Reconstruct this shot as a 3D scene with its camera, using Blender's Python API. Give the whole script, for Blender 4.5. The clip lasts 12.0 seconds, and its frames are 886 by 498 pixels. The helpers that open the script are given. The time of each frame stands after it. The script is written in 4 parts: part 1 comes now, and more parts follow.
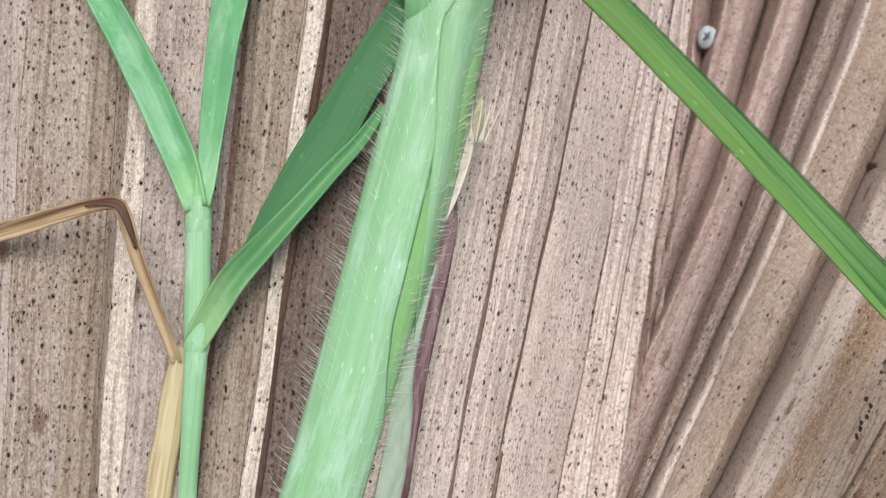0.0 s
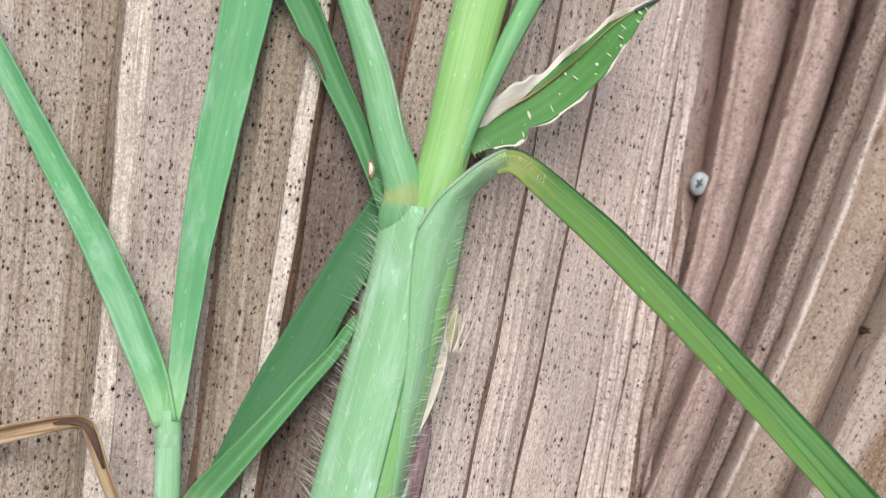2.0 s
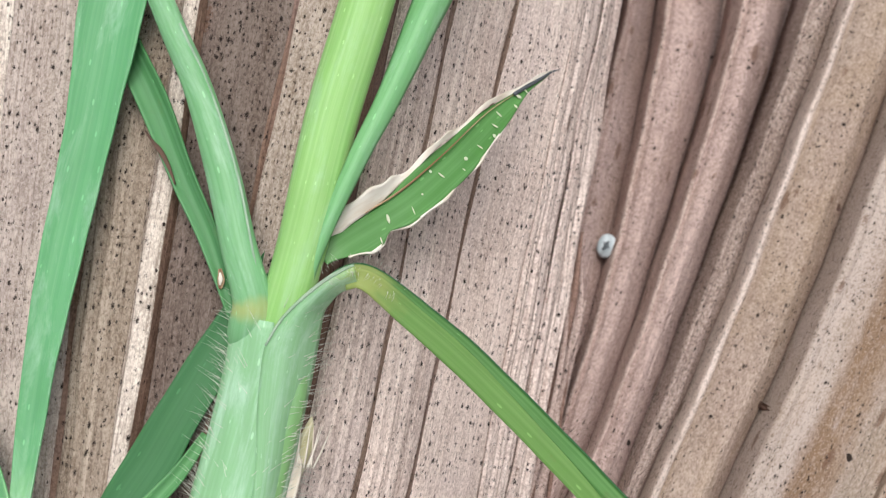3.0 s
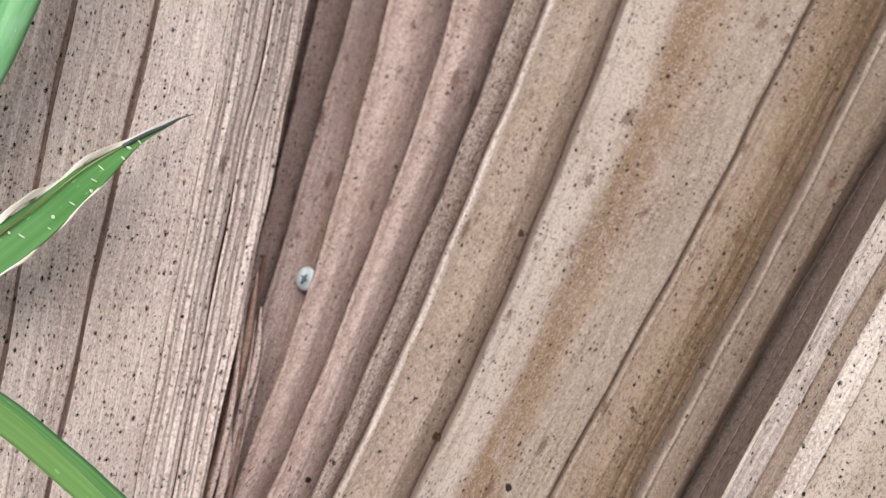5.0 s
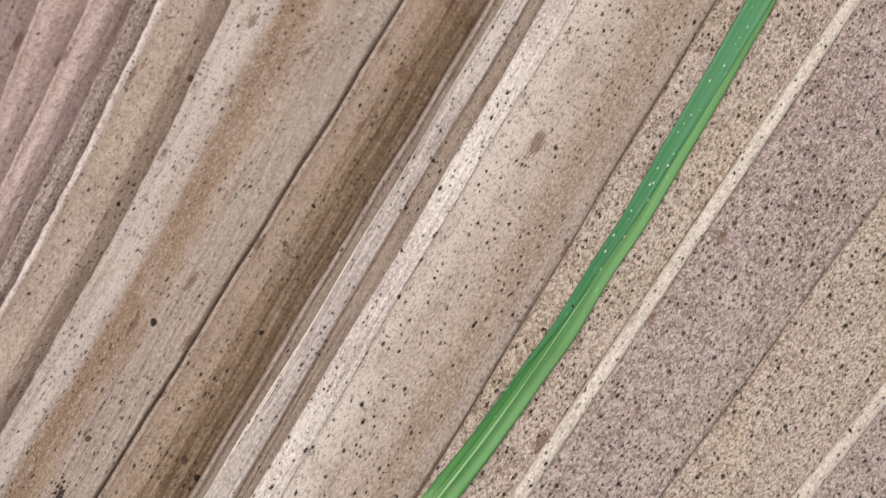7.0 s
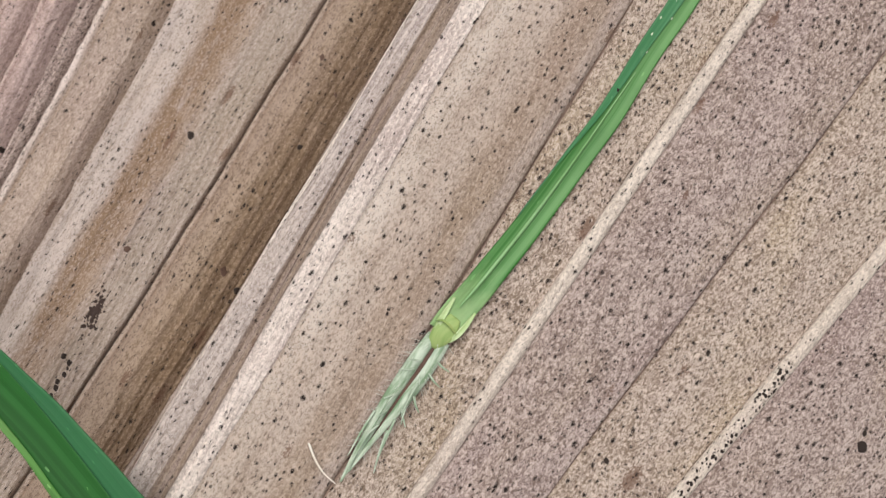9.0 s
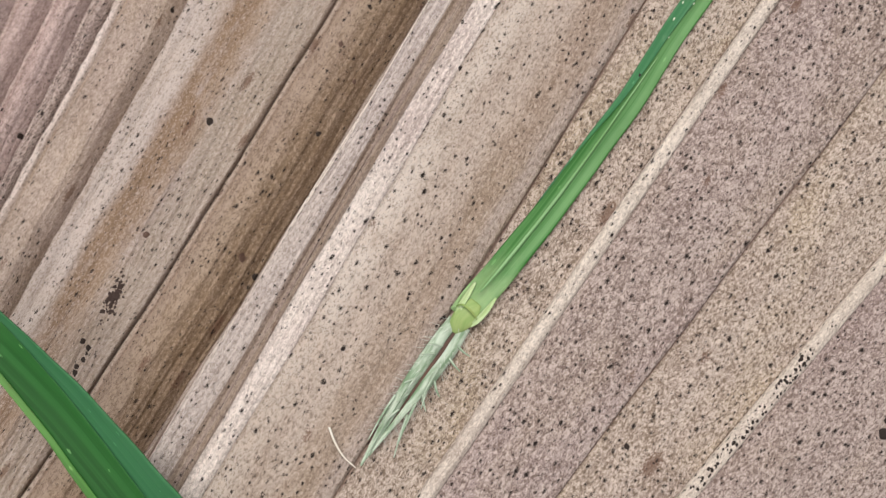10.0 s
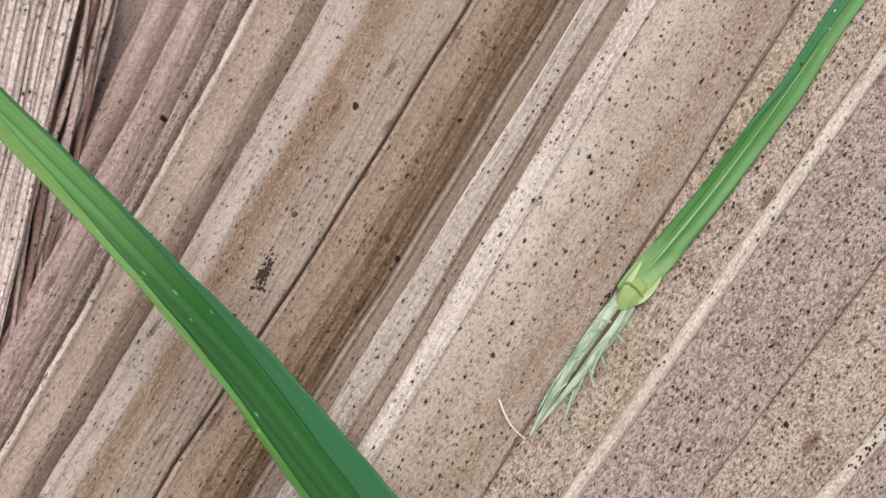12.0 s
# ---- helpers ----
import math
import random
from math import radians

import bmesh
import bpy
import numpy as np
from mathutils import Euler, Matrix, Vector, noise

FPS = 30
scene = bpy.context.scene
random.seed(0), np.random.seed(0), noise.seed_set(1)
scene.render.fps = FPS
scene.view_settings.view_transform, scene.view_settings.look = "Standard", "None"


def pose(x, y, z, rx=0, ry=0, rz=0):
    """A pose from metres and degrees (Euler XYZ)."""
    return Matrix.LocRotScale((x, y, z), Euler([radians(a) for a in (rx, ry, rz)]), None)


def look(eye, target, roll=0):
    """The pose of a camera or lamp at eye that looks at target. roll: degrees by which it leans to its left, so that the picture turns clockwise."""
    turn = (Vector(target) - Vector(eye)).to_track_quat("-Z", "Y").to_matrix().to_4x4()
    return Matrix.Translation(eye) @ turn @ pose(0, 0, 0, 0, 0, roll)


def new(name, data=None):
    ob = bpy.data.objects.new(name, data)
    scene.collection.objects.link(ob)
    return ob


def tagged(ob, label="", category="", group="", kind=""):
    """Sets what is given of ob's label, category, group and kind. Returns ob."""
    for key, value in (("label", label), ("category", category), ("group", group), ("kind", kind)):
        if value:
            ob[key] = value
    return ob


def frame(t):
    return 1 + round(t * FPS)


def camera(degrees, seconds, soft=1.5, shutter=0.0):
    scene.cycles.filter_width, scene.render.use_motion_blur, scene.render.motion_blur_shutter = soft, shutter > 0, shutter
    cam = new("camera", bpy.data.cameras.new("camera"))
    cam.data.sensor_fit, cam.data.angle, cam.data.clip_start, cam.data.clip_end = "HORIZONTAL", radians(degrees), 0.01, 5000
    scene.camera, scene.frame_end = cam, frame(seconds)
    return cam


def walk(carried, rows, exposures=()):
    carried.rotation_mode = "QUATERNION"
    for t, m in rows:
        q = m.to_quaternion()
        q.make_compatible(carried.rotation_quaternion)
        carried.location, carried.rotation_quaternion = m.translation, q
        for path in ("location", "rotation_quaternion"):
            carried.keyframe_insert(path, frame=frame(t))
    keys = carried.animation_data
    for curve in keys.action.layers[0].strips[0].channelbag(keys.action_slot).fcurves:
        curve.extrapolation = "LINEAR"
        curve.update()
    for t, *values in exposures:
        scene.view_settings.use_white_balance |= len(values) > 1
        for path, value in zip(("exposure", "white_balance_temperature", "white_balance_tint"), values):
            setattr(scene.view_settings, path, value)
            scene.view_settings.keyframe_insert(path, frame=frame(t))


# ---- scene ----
LIFT = 50.0  # millimetres from the soil to the leaf's zero level


def mm(x, y, z):
    """A place in the world from millimetres over the leaf's zero level."""
    return Vector((x, y, z + LIFT)) / 1000


# camera: seconds, place in millimetres, turn in degrees
PATH = [
    (0, -38.14, -44.66, 187.74, 2.252, 1.000, 2.451),
    (0.5, -34.87, -41.35, 188.06, 2.694, 1.528, 2.505),
    (1, -35.36, -36.71, 189.60, 3.096, 1.779, 2.656),
    (1.5, -31.73, -34.35, 188.02, 3.523, 1.988, 2.783),
    (2, -34.01, -22.71, 186.99, 3.133, 1.985, 2.786),
    (2.5, -24.22, -11.76, 184.26, 2.383, 2.233, 2.657),
    (2.7, -22.29, -9.03, 183.02, 1.945, 2.030, 2.674),
    (4.3, 3.53, -2.95, 182.12, 1.132, 1.391, 0.921),
    (4.5, 8.17, -1.85, 181.82, 1.064, 1.025, 0.625),
    (5, 24.40, 1.63, 181.54, 1.045, 0.340, 0.003),
    (5.5, 38.96, 2.69, 181.45, 0.886, -1.003, -0.376),
    (6, 52.60, 0.26, 181.41, 0.616, -1.718, -0.855),
    (6.5, 63.16, -9.30, 181.69, 0.331, -2.347, -1.200),
    (7, 64.57, -18.13, 180.73, -0.395, -2.823, -1.346),
    (7.5, 64.18, -30.44, 180.48, -0.785, -2.871, -1.444),
    (7.7, 63.78, -33.09, 179.80, -1.229, -2.805, -1.522),
    (9.3, 63.96, -36.69, 178.05, -3.082, -0.538, -1.785),
    (9.5, 63.61, -36.40, 177.97, -3.048, -0.461, -1.689),
    (10, 62.46, -38.04, 178.06, -3.149, -0.446, -1.588),
    (10.5, 61.06, -37.73, 177.96, -3.221, -0.404, -1.411),
    (11, 57.58, -40.97, 178.42, -3.161, -0.500, -1.205),
    (11.5, 48.77, -44.95, 178.97, -2.668, -0.609, -0.868),
    (12, 43.96, -41.78, 181.64, -2.366, -0.185, -0.425),
]
cam = camera(42.8, 12.0, soft=1.2)
cam.data.dof.use_dof = True
cam.data.dof.focus_distance = 0.13
cam.data.dof.aperture_fstop = 50
walk(cam, [(t, pose(*mm(x, y, z), rx, ry, rz)) for t, x, y, z, rx, ry, rz in PATH],
     [(0, 0.27, 6500, 10), (4.5, 0.36, 6500, 10), (7, 0.24, 6500, 10), (12, 0.26, 6500, 10)])

# ---- light: open shade under a bright overcast sky ----
SUN_EL, SUN_AZ = radians(65), radians(0)
world = bpy.data.worlds.new("overcast_sky")
scene.world = world
world.use_nodes = True
wn = world.node_tree.nodes
wl = world.node_tree.links
sky = wn.new("ShaderNodeTexSky")
sky.sky_type = "NISHITA"
sky.sun_disc = False
sky.sun_elevation = SUN_EL
sky.sun_rotation = SUN_AZ
sky.air_density = 1.0
sky.dust_density = 4.0
sat = wn.new("ShaderNodeHueSaturation")
sat.inputs["Saturation"].default_value = 0.25
wl.new(sky.outputs[0], sat.inputs["Color"])
wl.new(sat.outputs[0], wn["Background"].inputs["Color"])
wn["Background"].inputs["Strength"].default_value = 0.08
sun = new("sun", bpy.data.lights.new("sun", "SUN"))
sun.data.energy = 1.95
sun.data.angle = radians(40)
sun.data.color = (1.0, 0.96, 0.9)
sun.matrix_world = look((math.sin(SUN_AZ) * math.cos(SUN_EL), math.cos(SUN_AZ) * math.cos(SUN_EL), math.sin(SUN_EL)), (0, 0, 0))


# ---- materials ----
class Mat:
    """A small builder for node materials."""

    def __init__(self, name):
        self.m = bpy.data.materials.new(name)
        self.m.use_nodes = True
        self.n, self.l = self.m.node_tree.nodes, self.m.node_tree.links
        self.bsdf = self.n["Principled BSDF"]

    def node(self, kind, **inputs):
        nd = self.n.new(kind)
        for key, value in inputs.items():
            sock = nd.inputs[key.replace("_", " ")]
            if hasattr(value, "is_linked"):
                self.l.new(value, sock)
            else:
                sock.default_value = value
        return nd

    def uv(self, sx, sy, sz=1.0, shift=True):
        tc = self.n.new("ShaderNodeUVMap")
        mp = self.node("ShaderNodeMapping", Vector=tc.outputs[0])
        mp.inputs["Scale"].default_value = (sx, sy, sz)
        if shift:
            oi = self.n.new("ShaderNodeObjectInfo")
            r = self.math("MULTIPLY", oi.outputs["Random"], 37.0)
            return self.vadd(mp.outputs[0], self.node("ShaderNodeCombineXYZ", X=r, Y=r, Z=r).outputs[0])
        return mp.outputs[0]

    def vadd(self, a, b):
        v = self.n.new("ShaderNodeVectorMath")
        self.l.new(a, v.inputs[0])
        self.l.new(b, v.inputs[1])
        return v.outputs[0]

    def math(self, op, a, b=0.0, c=0.0, clamp=False):
        nd = self.n.new("ShaderNodeMath")
        nd.operation, nd.use_clamp = op, clamp
        for i, v in enumerate((a, b, c)):
            if hasattr(v, "is_linked"):
                self.l.new(v, nd.inputs[i])
            else:
                nd.inputs[i].default_value = v
        return nd.outputs[0]

    def noise(self, vec, scale=1.0, detail=4.0, rough=0.55, dist=0.0):
        nd = self.node("ShaderNodeTexNoise", Vector=vec, Scale=scale, Detail=detail, Roughness=rough, Distortion=dist)
        return nd.outputs[0]

    def band(self, value, lo, hi):
        nd = self.n.new("ShaderNodeMapRange")
        nd.interpolation_type = "SMOOTHSTEP"
        self.l.new(value, nd.inputs[0])
        nd.inputs[1].default_value, nd.inputs[2].default_value = lo, hi
        return nd.outputs[0]

    def mix(self, fac, a, b, mode="MIX"):
        nd = self.n.new("ShaderNodeMix")
        nd.data_type, nd.blend_type = "RGBA", mode
        for i, v in ((0, fac), (6, a), (7, b)):
            if hasattr(v, "is_linked"):
                self.l.new(v, nd.inputs[i])
            else:
                nd.inputs[i].default_value = (*v, 1) if isinstance(v, tuple) else v
        return nd.outputs[2]

    def specks(self, vec, scale, most, seed_cut):
        """Round specks, of which only some cells hold one."""
        v = self.n.new("ShaderNodeTexVoronoi")
        v.voronoi_dimensions = "2D"
        v.inputs["Scale"].default_value = scale
        self.l.new(vec, v.inputs["Vector"])
        size = self.math("MULTIPLY_ADD", self.math("POWER", self.n_sep(v.outputs["Color"], 0), 2.0), most * 0.6, most * 0.4)
        keep = self.math("GREATER_THAN", self.n_sep(v.outputs["Color"], 1), seed_cut)
        near = self.math("SUBTRACT", size, v.outputs["Distance"])
        return self.math("MULTIPLY", self.band(near, 0.0, most * 0.14), keep)

    def scaled(self, vec, factor):
        v = self.n.new("ShaderNodeVectorMath")
        v.operation = "SCALE"
        self.l.new(vec, v.inputs[0])
        v.inputs["Scale"].default_value = factor
        return v.outputs[0]

    def n_sep(self, col, i):
        s = self.n.new("ShaderNodeSeparateColor")
        self.l.new(col, s.inputs[0])
        return s.outputs[i]

    def done(self, color, rough, bump=None, strength=0.3, dist=0.0002, spec=0.35):
        self.l.new(color, self.bsdf.inputs["Base Color"]) if hasattr(color, "is_linked") else None
        if hasattr(rough, "is_linked"):
            self.l.new(rough, self.bsdf.inputs["Roughness"])
        else:
            self.bsdf.inputs["Roughness"].default_value = rough
        self.bsdf.inputs["Specular IOR Level"].default_value = spec
        if bump is not None:
            b = self.node("ShaderNodeBump", Height=bump, Strength=strength, Distance=dist)
            self.l.new(b.outputs[0], self.bsdf.inputs["Normal"])
        return self.m


def dry_leaf(name, pale, mid, stain, specks=0.5, stain_amount=0.6, fibre=1.0, spots=0.5, blush=(0.36, 0.26, 0.25), bands=(), grit=1.0, warm=None, clouds=0.45):
    """Dead palm leaf: a papery skin with long fibres, washed-out and stained clouds, brown spots and angular black mould specks."""
    k = Mat(name)

    def shade(c, f):
        return tuple(min(1.0, v * f) for v in c)

    def moved(vec, x, y, z=0.0):
        return k.vadd(vec, k.node("ShaderNodeCombineXYZ", X=x, Y=y, Z=z).outputs[0])

    broad = k.noise(k.uv(300, 6), 1.0, 3, 0.5)
    patch = k.noise(k.uv(75, 26), 1.0, 5, 0.62, 0.5)
    tint = k.noise(k.uv(60, 24), 1.0, 4, 0.6, 0.3)
    streak = k.noise(k.uv(1150, 9), 1.0, 4, 0.6)
    fine = k.noise(k.uv(3000, 90), 1.0, 4, 0.65)
    paper = k.noise(k.uv(3500, 2100), 1.0, 3, 0.75, 0.6)
    felt = k.noise(moved(k.uv(950, 520), 5.1, 2.4), 1.0, 4, 0.7, 0.6)
    col = k.mix(k.band(broad, 0.3, 0.7), pale, mid)
    col = k.mix(k.math("MULTIPLY", k.band(tint, 0.42, 0.68), 0.6), col, blush)
    bleach = k.noise(moved(k.uv(130, 30), 3.7, 8.2, 1.5), 1.0, 5, 0.65, 0.4)
    col = k.mix(k.math("MULTIPLY", k.band(bleach, 0.5, 0.70), 0.55), col, shade(pale, 1.2))
    if warm:
        ochre = k.noise(k.uv(95, 34), 1.0, 5, 0.65, 0.5)
        col = k.mix(k.math("MULTIPLY", k.band(ochre, 0.46, 0.66), 0.6), col, warm)
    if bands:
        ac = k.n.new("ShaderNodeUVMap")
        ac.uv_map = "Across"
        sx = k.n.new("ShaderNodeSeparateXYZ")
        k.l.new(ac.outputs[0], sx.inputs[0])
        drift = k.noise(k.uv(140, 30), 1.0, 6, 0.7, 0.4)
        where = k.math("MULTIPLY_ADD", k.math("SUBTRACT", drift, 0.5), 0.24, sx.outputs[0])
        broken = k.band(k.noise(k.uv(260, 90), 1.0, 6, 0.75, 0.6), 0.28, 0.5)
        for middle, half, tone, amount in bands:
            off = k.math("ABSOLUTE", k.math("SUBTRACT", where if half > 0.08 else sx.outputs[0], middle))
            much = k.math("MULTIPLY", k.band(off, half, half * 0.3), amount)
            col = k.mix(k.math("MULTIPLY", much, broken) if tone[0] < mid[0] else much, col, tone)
    col = k.mix(k.math("MULTIPLY", k.band(patch, 0.47, 0.70), stain_amount), col, shade(stain, 0.95))
    light = k.noise(moved(k.uv(260, 110), 4.1, 9.7), 1.0, 6, 0.75, 0.6)
    dark = k.noise(moved(k.uv(340, 120), 9.3, 1.7, 6.0), 1.0, 6, 0.75, 0.6)
    col = k.mix(k.math("MULTIPLY", k.band(light, 0.5, 0.68), 0.8 * clouds), col, shade(pale, 1.2))
    col = k.mix(k.math("MULTIPLY", k.band(dark, 0.52, 0.70), 0.7 * clouds), col, shade(stain, 0.9))
    col = k.mix(k.math("MULTIPLY", k.band(streak, 0.54, 0.72), 0.55 * fibre, 0.0, True), col, shade(pale, 1.22))
    col = k.mix(k.math("MULTIPLY", k.band(streak, 0.45, 0.30), 0.50 * fibre, 0.0, True), col, shade(stain, 0.8))
    col = k.mix(k.math("MULTIPLY", k.band(fine, 0.52, 0.72), 0.45 * fibre, 0.0, True), col, shade(pale, 1.2))
    col = k.mix(k.math("MULTIPLY", k.band(fine, 0.46, 0.28), 0.42 * fibre, 0.0, True), col, shade(stain, 0.6))
    col = k.mix(k.math("MULTIPLY", k.band(felt, 0.48, 0.70), 0.34 * grit, 0.0, True), col, shade(stain, 0.85))
    col = k.mix(k.math("MULTIPLY", k.band(felt, 0.48, 0.30), 0.36 * grit, 0.0, True), col, shade(pale, 1.2))
    col = k.mix(k.math("MULTIPLY", k.band(paper, 0.50, 0.62), 0.52 * grit, 0.0, True), col, shade(stain, 0.72))
    col = k.mix(k.math("MULTIPLY", k.band(paper, 0.48, 0.37), 0.52 * grit, 0.0, True), col, shade(pale, 1.25))
    # short dark pits between the fibres
    if grit > 0.9:
        pits = k.specks(k.vadd(k.uv(2300, 1150), k.scaled(k.node("ShaderNodeTexNoise", Vector=k.uv(5200, 2600), Detail=2.0).outputs[1], 0.9)), 1.0, 0.30, 0.55)
        thick = k.band(k.noise(moved(k.uv(210, 90), 2.2, 7.7), 1.0, 4, 0.7), 0.42, 0.66)
        col = k.mix(k.math("MULTIPLY", k.math("MULTIPLY", pits, thick), min(0.7, 0.6 * grit)), col, shade(stain, 0.42))
    # brown rot spots, drawn out along the fibres
    rag = k.node("ShaderNodeTexNoise", Vector=k.uv(1300, 700), Detail=3.0).outputs[1]
    brown = k.specks(k.vadd(k.uv(190, 85), k.scaled(rag, 0.35)), 1.0, 0.16, 0.97 - 0.45 * spots)
    col = k.mix(k.math("MULTIPLY", brown, 0.7), col, (0.15, 0.082, 0.055))
    # black mould specks in loose swarms
    swarm = k.band(k.noise(k.uv(130, 70), 1.0, 4, 0.7), 0.56 - 0.28 * specks, 0.70 - 0.22 * specks)
    jag = k.node("ShaderNodeTexNoise", Vector=k.uv(3600, 2800), Detail=2.0).outputs[1]
    dots = k.specks(k.vadd(k.uv(900, 560), k.scaled(jag, 0.7)), 1.0, 0.21, 0.86 - 0.45 * specks)
    tiny = k.specks(k.vadd(k.uv(1650, 1050), k.scaled(jag, 0.9)), 1.0, 0.25, 0.90 - 0.42 * specks)
    dots = k.math("MULTIPLY", k.math("MAXIMUM", dots, tiny), k.math("MULTIPLY_ADD", swarm, 1.3, 0.14, True))
    col = k.mix(k.band(dots, 0.16, 0.3), col, (0.022, 0.016, 0.014))
    height = k.math("MULTIPLY_ADD", fine, 0.8, k.math("MULTIPLY", paper, 1.1))
    height = k.math("ADD", height, k.math("MULTIPLY_ADD", streak, 1.8, k.math("MULTIPLY", felt, 1.0)))
    return k.done(col, 0.82, height, 0.7, 0.00025, 0.12)


def grass(name, base, pale, vein=0.5, blotch=None, blotch_amount=0.0, rough=0.42, spacing=2600, ring=None, bloom=0.0, spec=0.25, deeper=None):
    """Living grass: fine parallel veins along the blade."""
    k = Mat(name)
    veins = k.noise(k.uv(spacing, 6), 1.0, 3, 0.6)
    wide = k.noise(k.uv(500, 14), 1.0, 2, 0.5)
    cloud = k.noise(k.uv(160, 60), 1.0, 4, 0.6)
    col = k.mix(k.math("MULTIPLY", k.band(veins, 0.35, 0.7), vein), base, pale)
    col = k.mix(k.math("MULTIPLY", k.band(wide, 0.45, 0.75), 0.8 * vein), col, pale)
    col = k.mix(k.math("MULTIPLY", k.band(cloud, 0.45, 0.8), 0.35), col, tuple(c * 0.7 for c in base))
    if blotch:
        bl = k.band(k.noise(k.uv(420, 170), 1.0, 4, 0.6), 0.6, 0.72)
        col = k.mix(k.math("MULTIPLY", bl, blotch_amount), col, blotch)
    if ring:
        at, half, tone = ring
        um = k.n.new("ShaderNodeUVMap")
        sv = k.n.new("ShaderNodeSeparateXYZ")
        k.l.new(um.outputs[0], sv.inputs[0])
        off = k.math("ABSOLUTE", k.math("SUBTRACT", sv.outputs[1], at))
        off = k.math("MULTIPLY_ADD", k.math("SUBTRACT", k.noise(k.uv(900, 300), 1.0, 4, 0.6), 0.5), half, off)
        col = k.mix(k.math("MULTIPLY", k.band(off, half, half * 0.1), 0.85), col, tone)
    if deeper:
        lo, hi, tone = deeper
        um = k.n.new("ShaderNodeUVMap")
        sv = k.n.new("ShaderNodeSeparateXYZ")
        k.l.new(um.outputs[0], sv.inputs[0])
        shade = k.mix(k.math("MULTIPLY", k.band(veins, 0.35, 0.7), vein), tone, tuple(c * 1.7 for c in tone))
        col = k.mix(k.band(sv.outputs[1], lo, hi), col, shade)
    if bloom:
        wax = k.noise(k.uv(330, 70), 1.0, 6, 0.72, 0.5)
        col = k.mix(k.math("MULTIPLY", k.band(wax, 0.46, 0.68), bloom), col, (0.50, 0.74, 0.58))
        bare = k.noise(k.vadd(k.uv(260, 40), k.node("ShaderNodeCombineXYZ", X=6.0, Y=3.0, Z=1.0).outputs[0]), 1.0, 6, 0.7, 0.4)
        col = k.mix(k.math("MULTIPLY", k.band(bare, 0.52, 0.68), 0.6 * bloom), col, tuple(c * 0.85 for c in base))
    flecks = k.specks(k.uv(900, 260), 1.0, 0.12, 0.7)
    col = k.mix(k.math("MULTIPLY", flecks, 0.4), col, tuple(min(1, c * 1.6) for c in pale))
    k.bsdf.inputs["Subsurface Weight"].default_value = 0.15
    k.bsdf.inputs["Subsurface Radius"].default_value = (0.0006, 0.001, 0.0004)
    k.bsdf.inputs["Subsurface Scale"].default_value = 1.0
    return k.done(col, rough, veins, 0.45, 0.0001, spec)


def plain(name, color, rough=0.6, second=None, scale=900, stretch=0.2):
    k = Mat(name)
    n = k.noise(k.uv(scale, scale * stretch), 1.0, 4, 0.6)
    col = k.mix(k.band(n, 0.35, 0.7), color, second or tuple(c * 0.6 for c in color))
    return k.done(col, rough, n, 0.3, 0.0001, 0.3)


LEAF_GREY = dry_leaf("palm_grey", (0.536, 0.462, 0.407), (0.381, 0.304, 0.252), (0.248, 0.179, 0.128), 0.90, 0.55, 1.5, 0.4, (0.340, 0.273, 0.257))
LEAF_LILAC = dry_leaf("palm_lilac_grey", (0.554, 0.480, 0.439), (0.446, 0.370, 0.332), (0.297, 0.225, 0.184), 0.65, 0.5, 1.6, 0.4, (0.396, 0.330, 0.326))
LEAF_BROWN = dry_leaf("palm_brown", (0.433, 0.362, 0.300), (0.324, 0.263, 0.209), (0.211, 0.152, 0.107), 0.8, 0.6, 1.6, 0.5, (0.288, 0.221, 0.187))
# the strip beside the thick stem, with the stem's shade put into its colour
LEAF_SHADED = dry_leaf("palm_shaded", (0.244, 0.197, 0.175), (0.186, 0.143, 0.123), (0.123, 0.085, 0.067), 1.10, 0.5, 1.5, 0.4, (0.175, 0.130, 0.123))
LEAF_PALE = dry_leaf("palm_pale_ridge", (0.856, 0.756, 0.680), (0.685, 0.594, 0.524), (0.449, 0.362, 0.302), 0.5, 0.4, 2.0, -1.0)
LEAF_STREAK = dry_leaf("palm_pale_streak", (0.76, 0.675, 0.62), (0.64, 0.55, 0.495), (0.41, 0.33, 0.285), 0.5, 0.4, 0.7, -1.0)
LEAF_PINK = dry_leaf("palm_pink", (0.850, 0.717, 0.661), (0.717, 0.586, 0.533), (0.503, 0.377, 0.324), 0.65, 0.45, 1.3, -0.3, (0.596, 0.494, 0.483))
# paler band along a pleat's lip: the rim's highlight put into the colour
LIP_LIGHT = (0.03, 0.05, (0.60, 0.50, 0.44), 0.6)
LEAF_ROSE = dry_leaf("palm_rose", (0.544, 0.421, 0.392), (0.444, 0.329, 0.304), (0.299, 0.204, 0.180), 0.45, 0.5, 0.3, 0.75, (0.412, 0.299, 0.295), (LIP_LIGHT, (0.3, 0.2, (0.571, 0.442, 0.414), 0.5)), 1.2, (0.426, 0.307, 0.251), 0.6)
LEAF_KHAKI = dry_leaf("palm_khaki", (0.466, 0.377, 0.324), (0.398, 0.311, 0.256), (0.271, 0.193, 0.149), 0.45, 0.45, 0.3, 0.8, (0.389, 0.287, 0.265), ((0.045, 0.078, (0.857, 0.748, 0.701), 0.95),), 1.2, (0.389, 0.287, 0.197), 0.6)
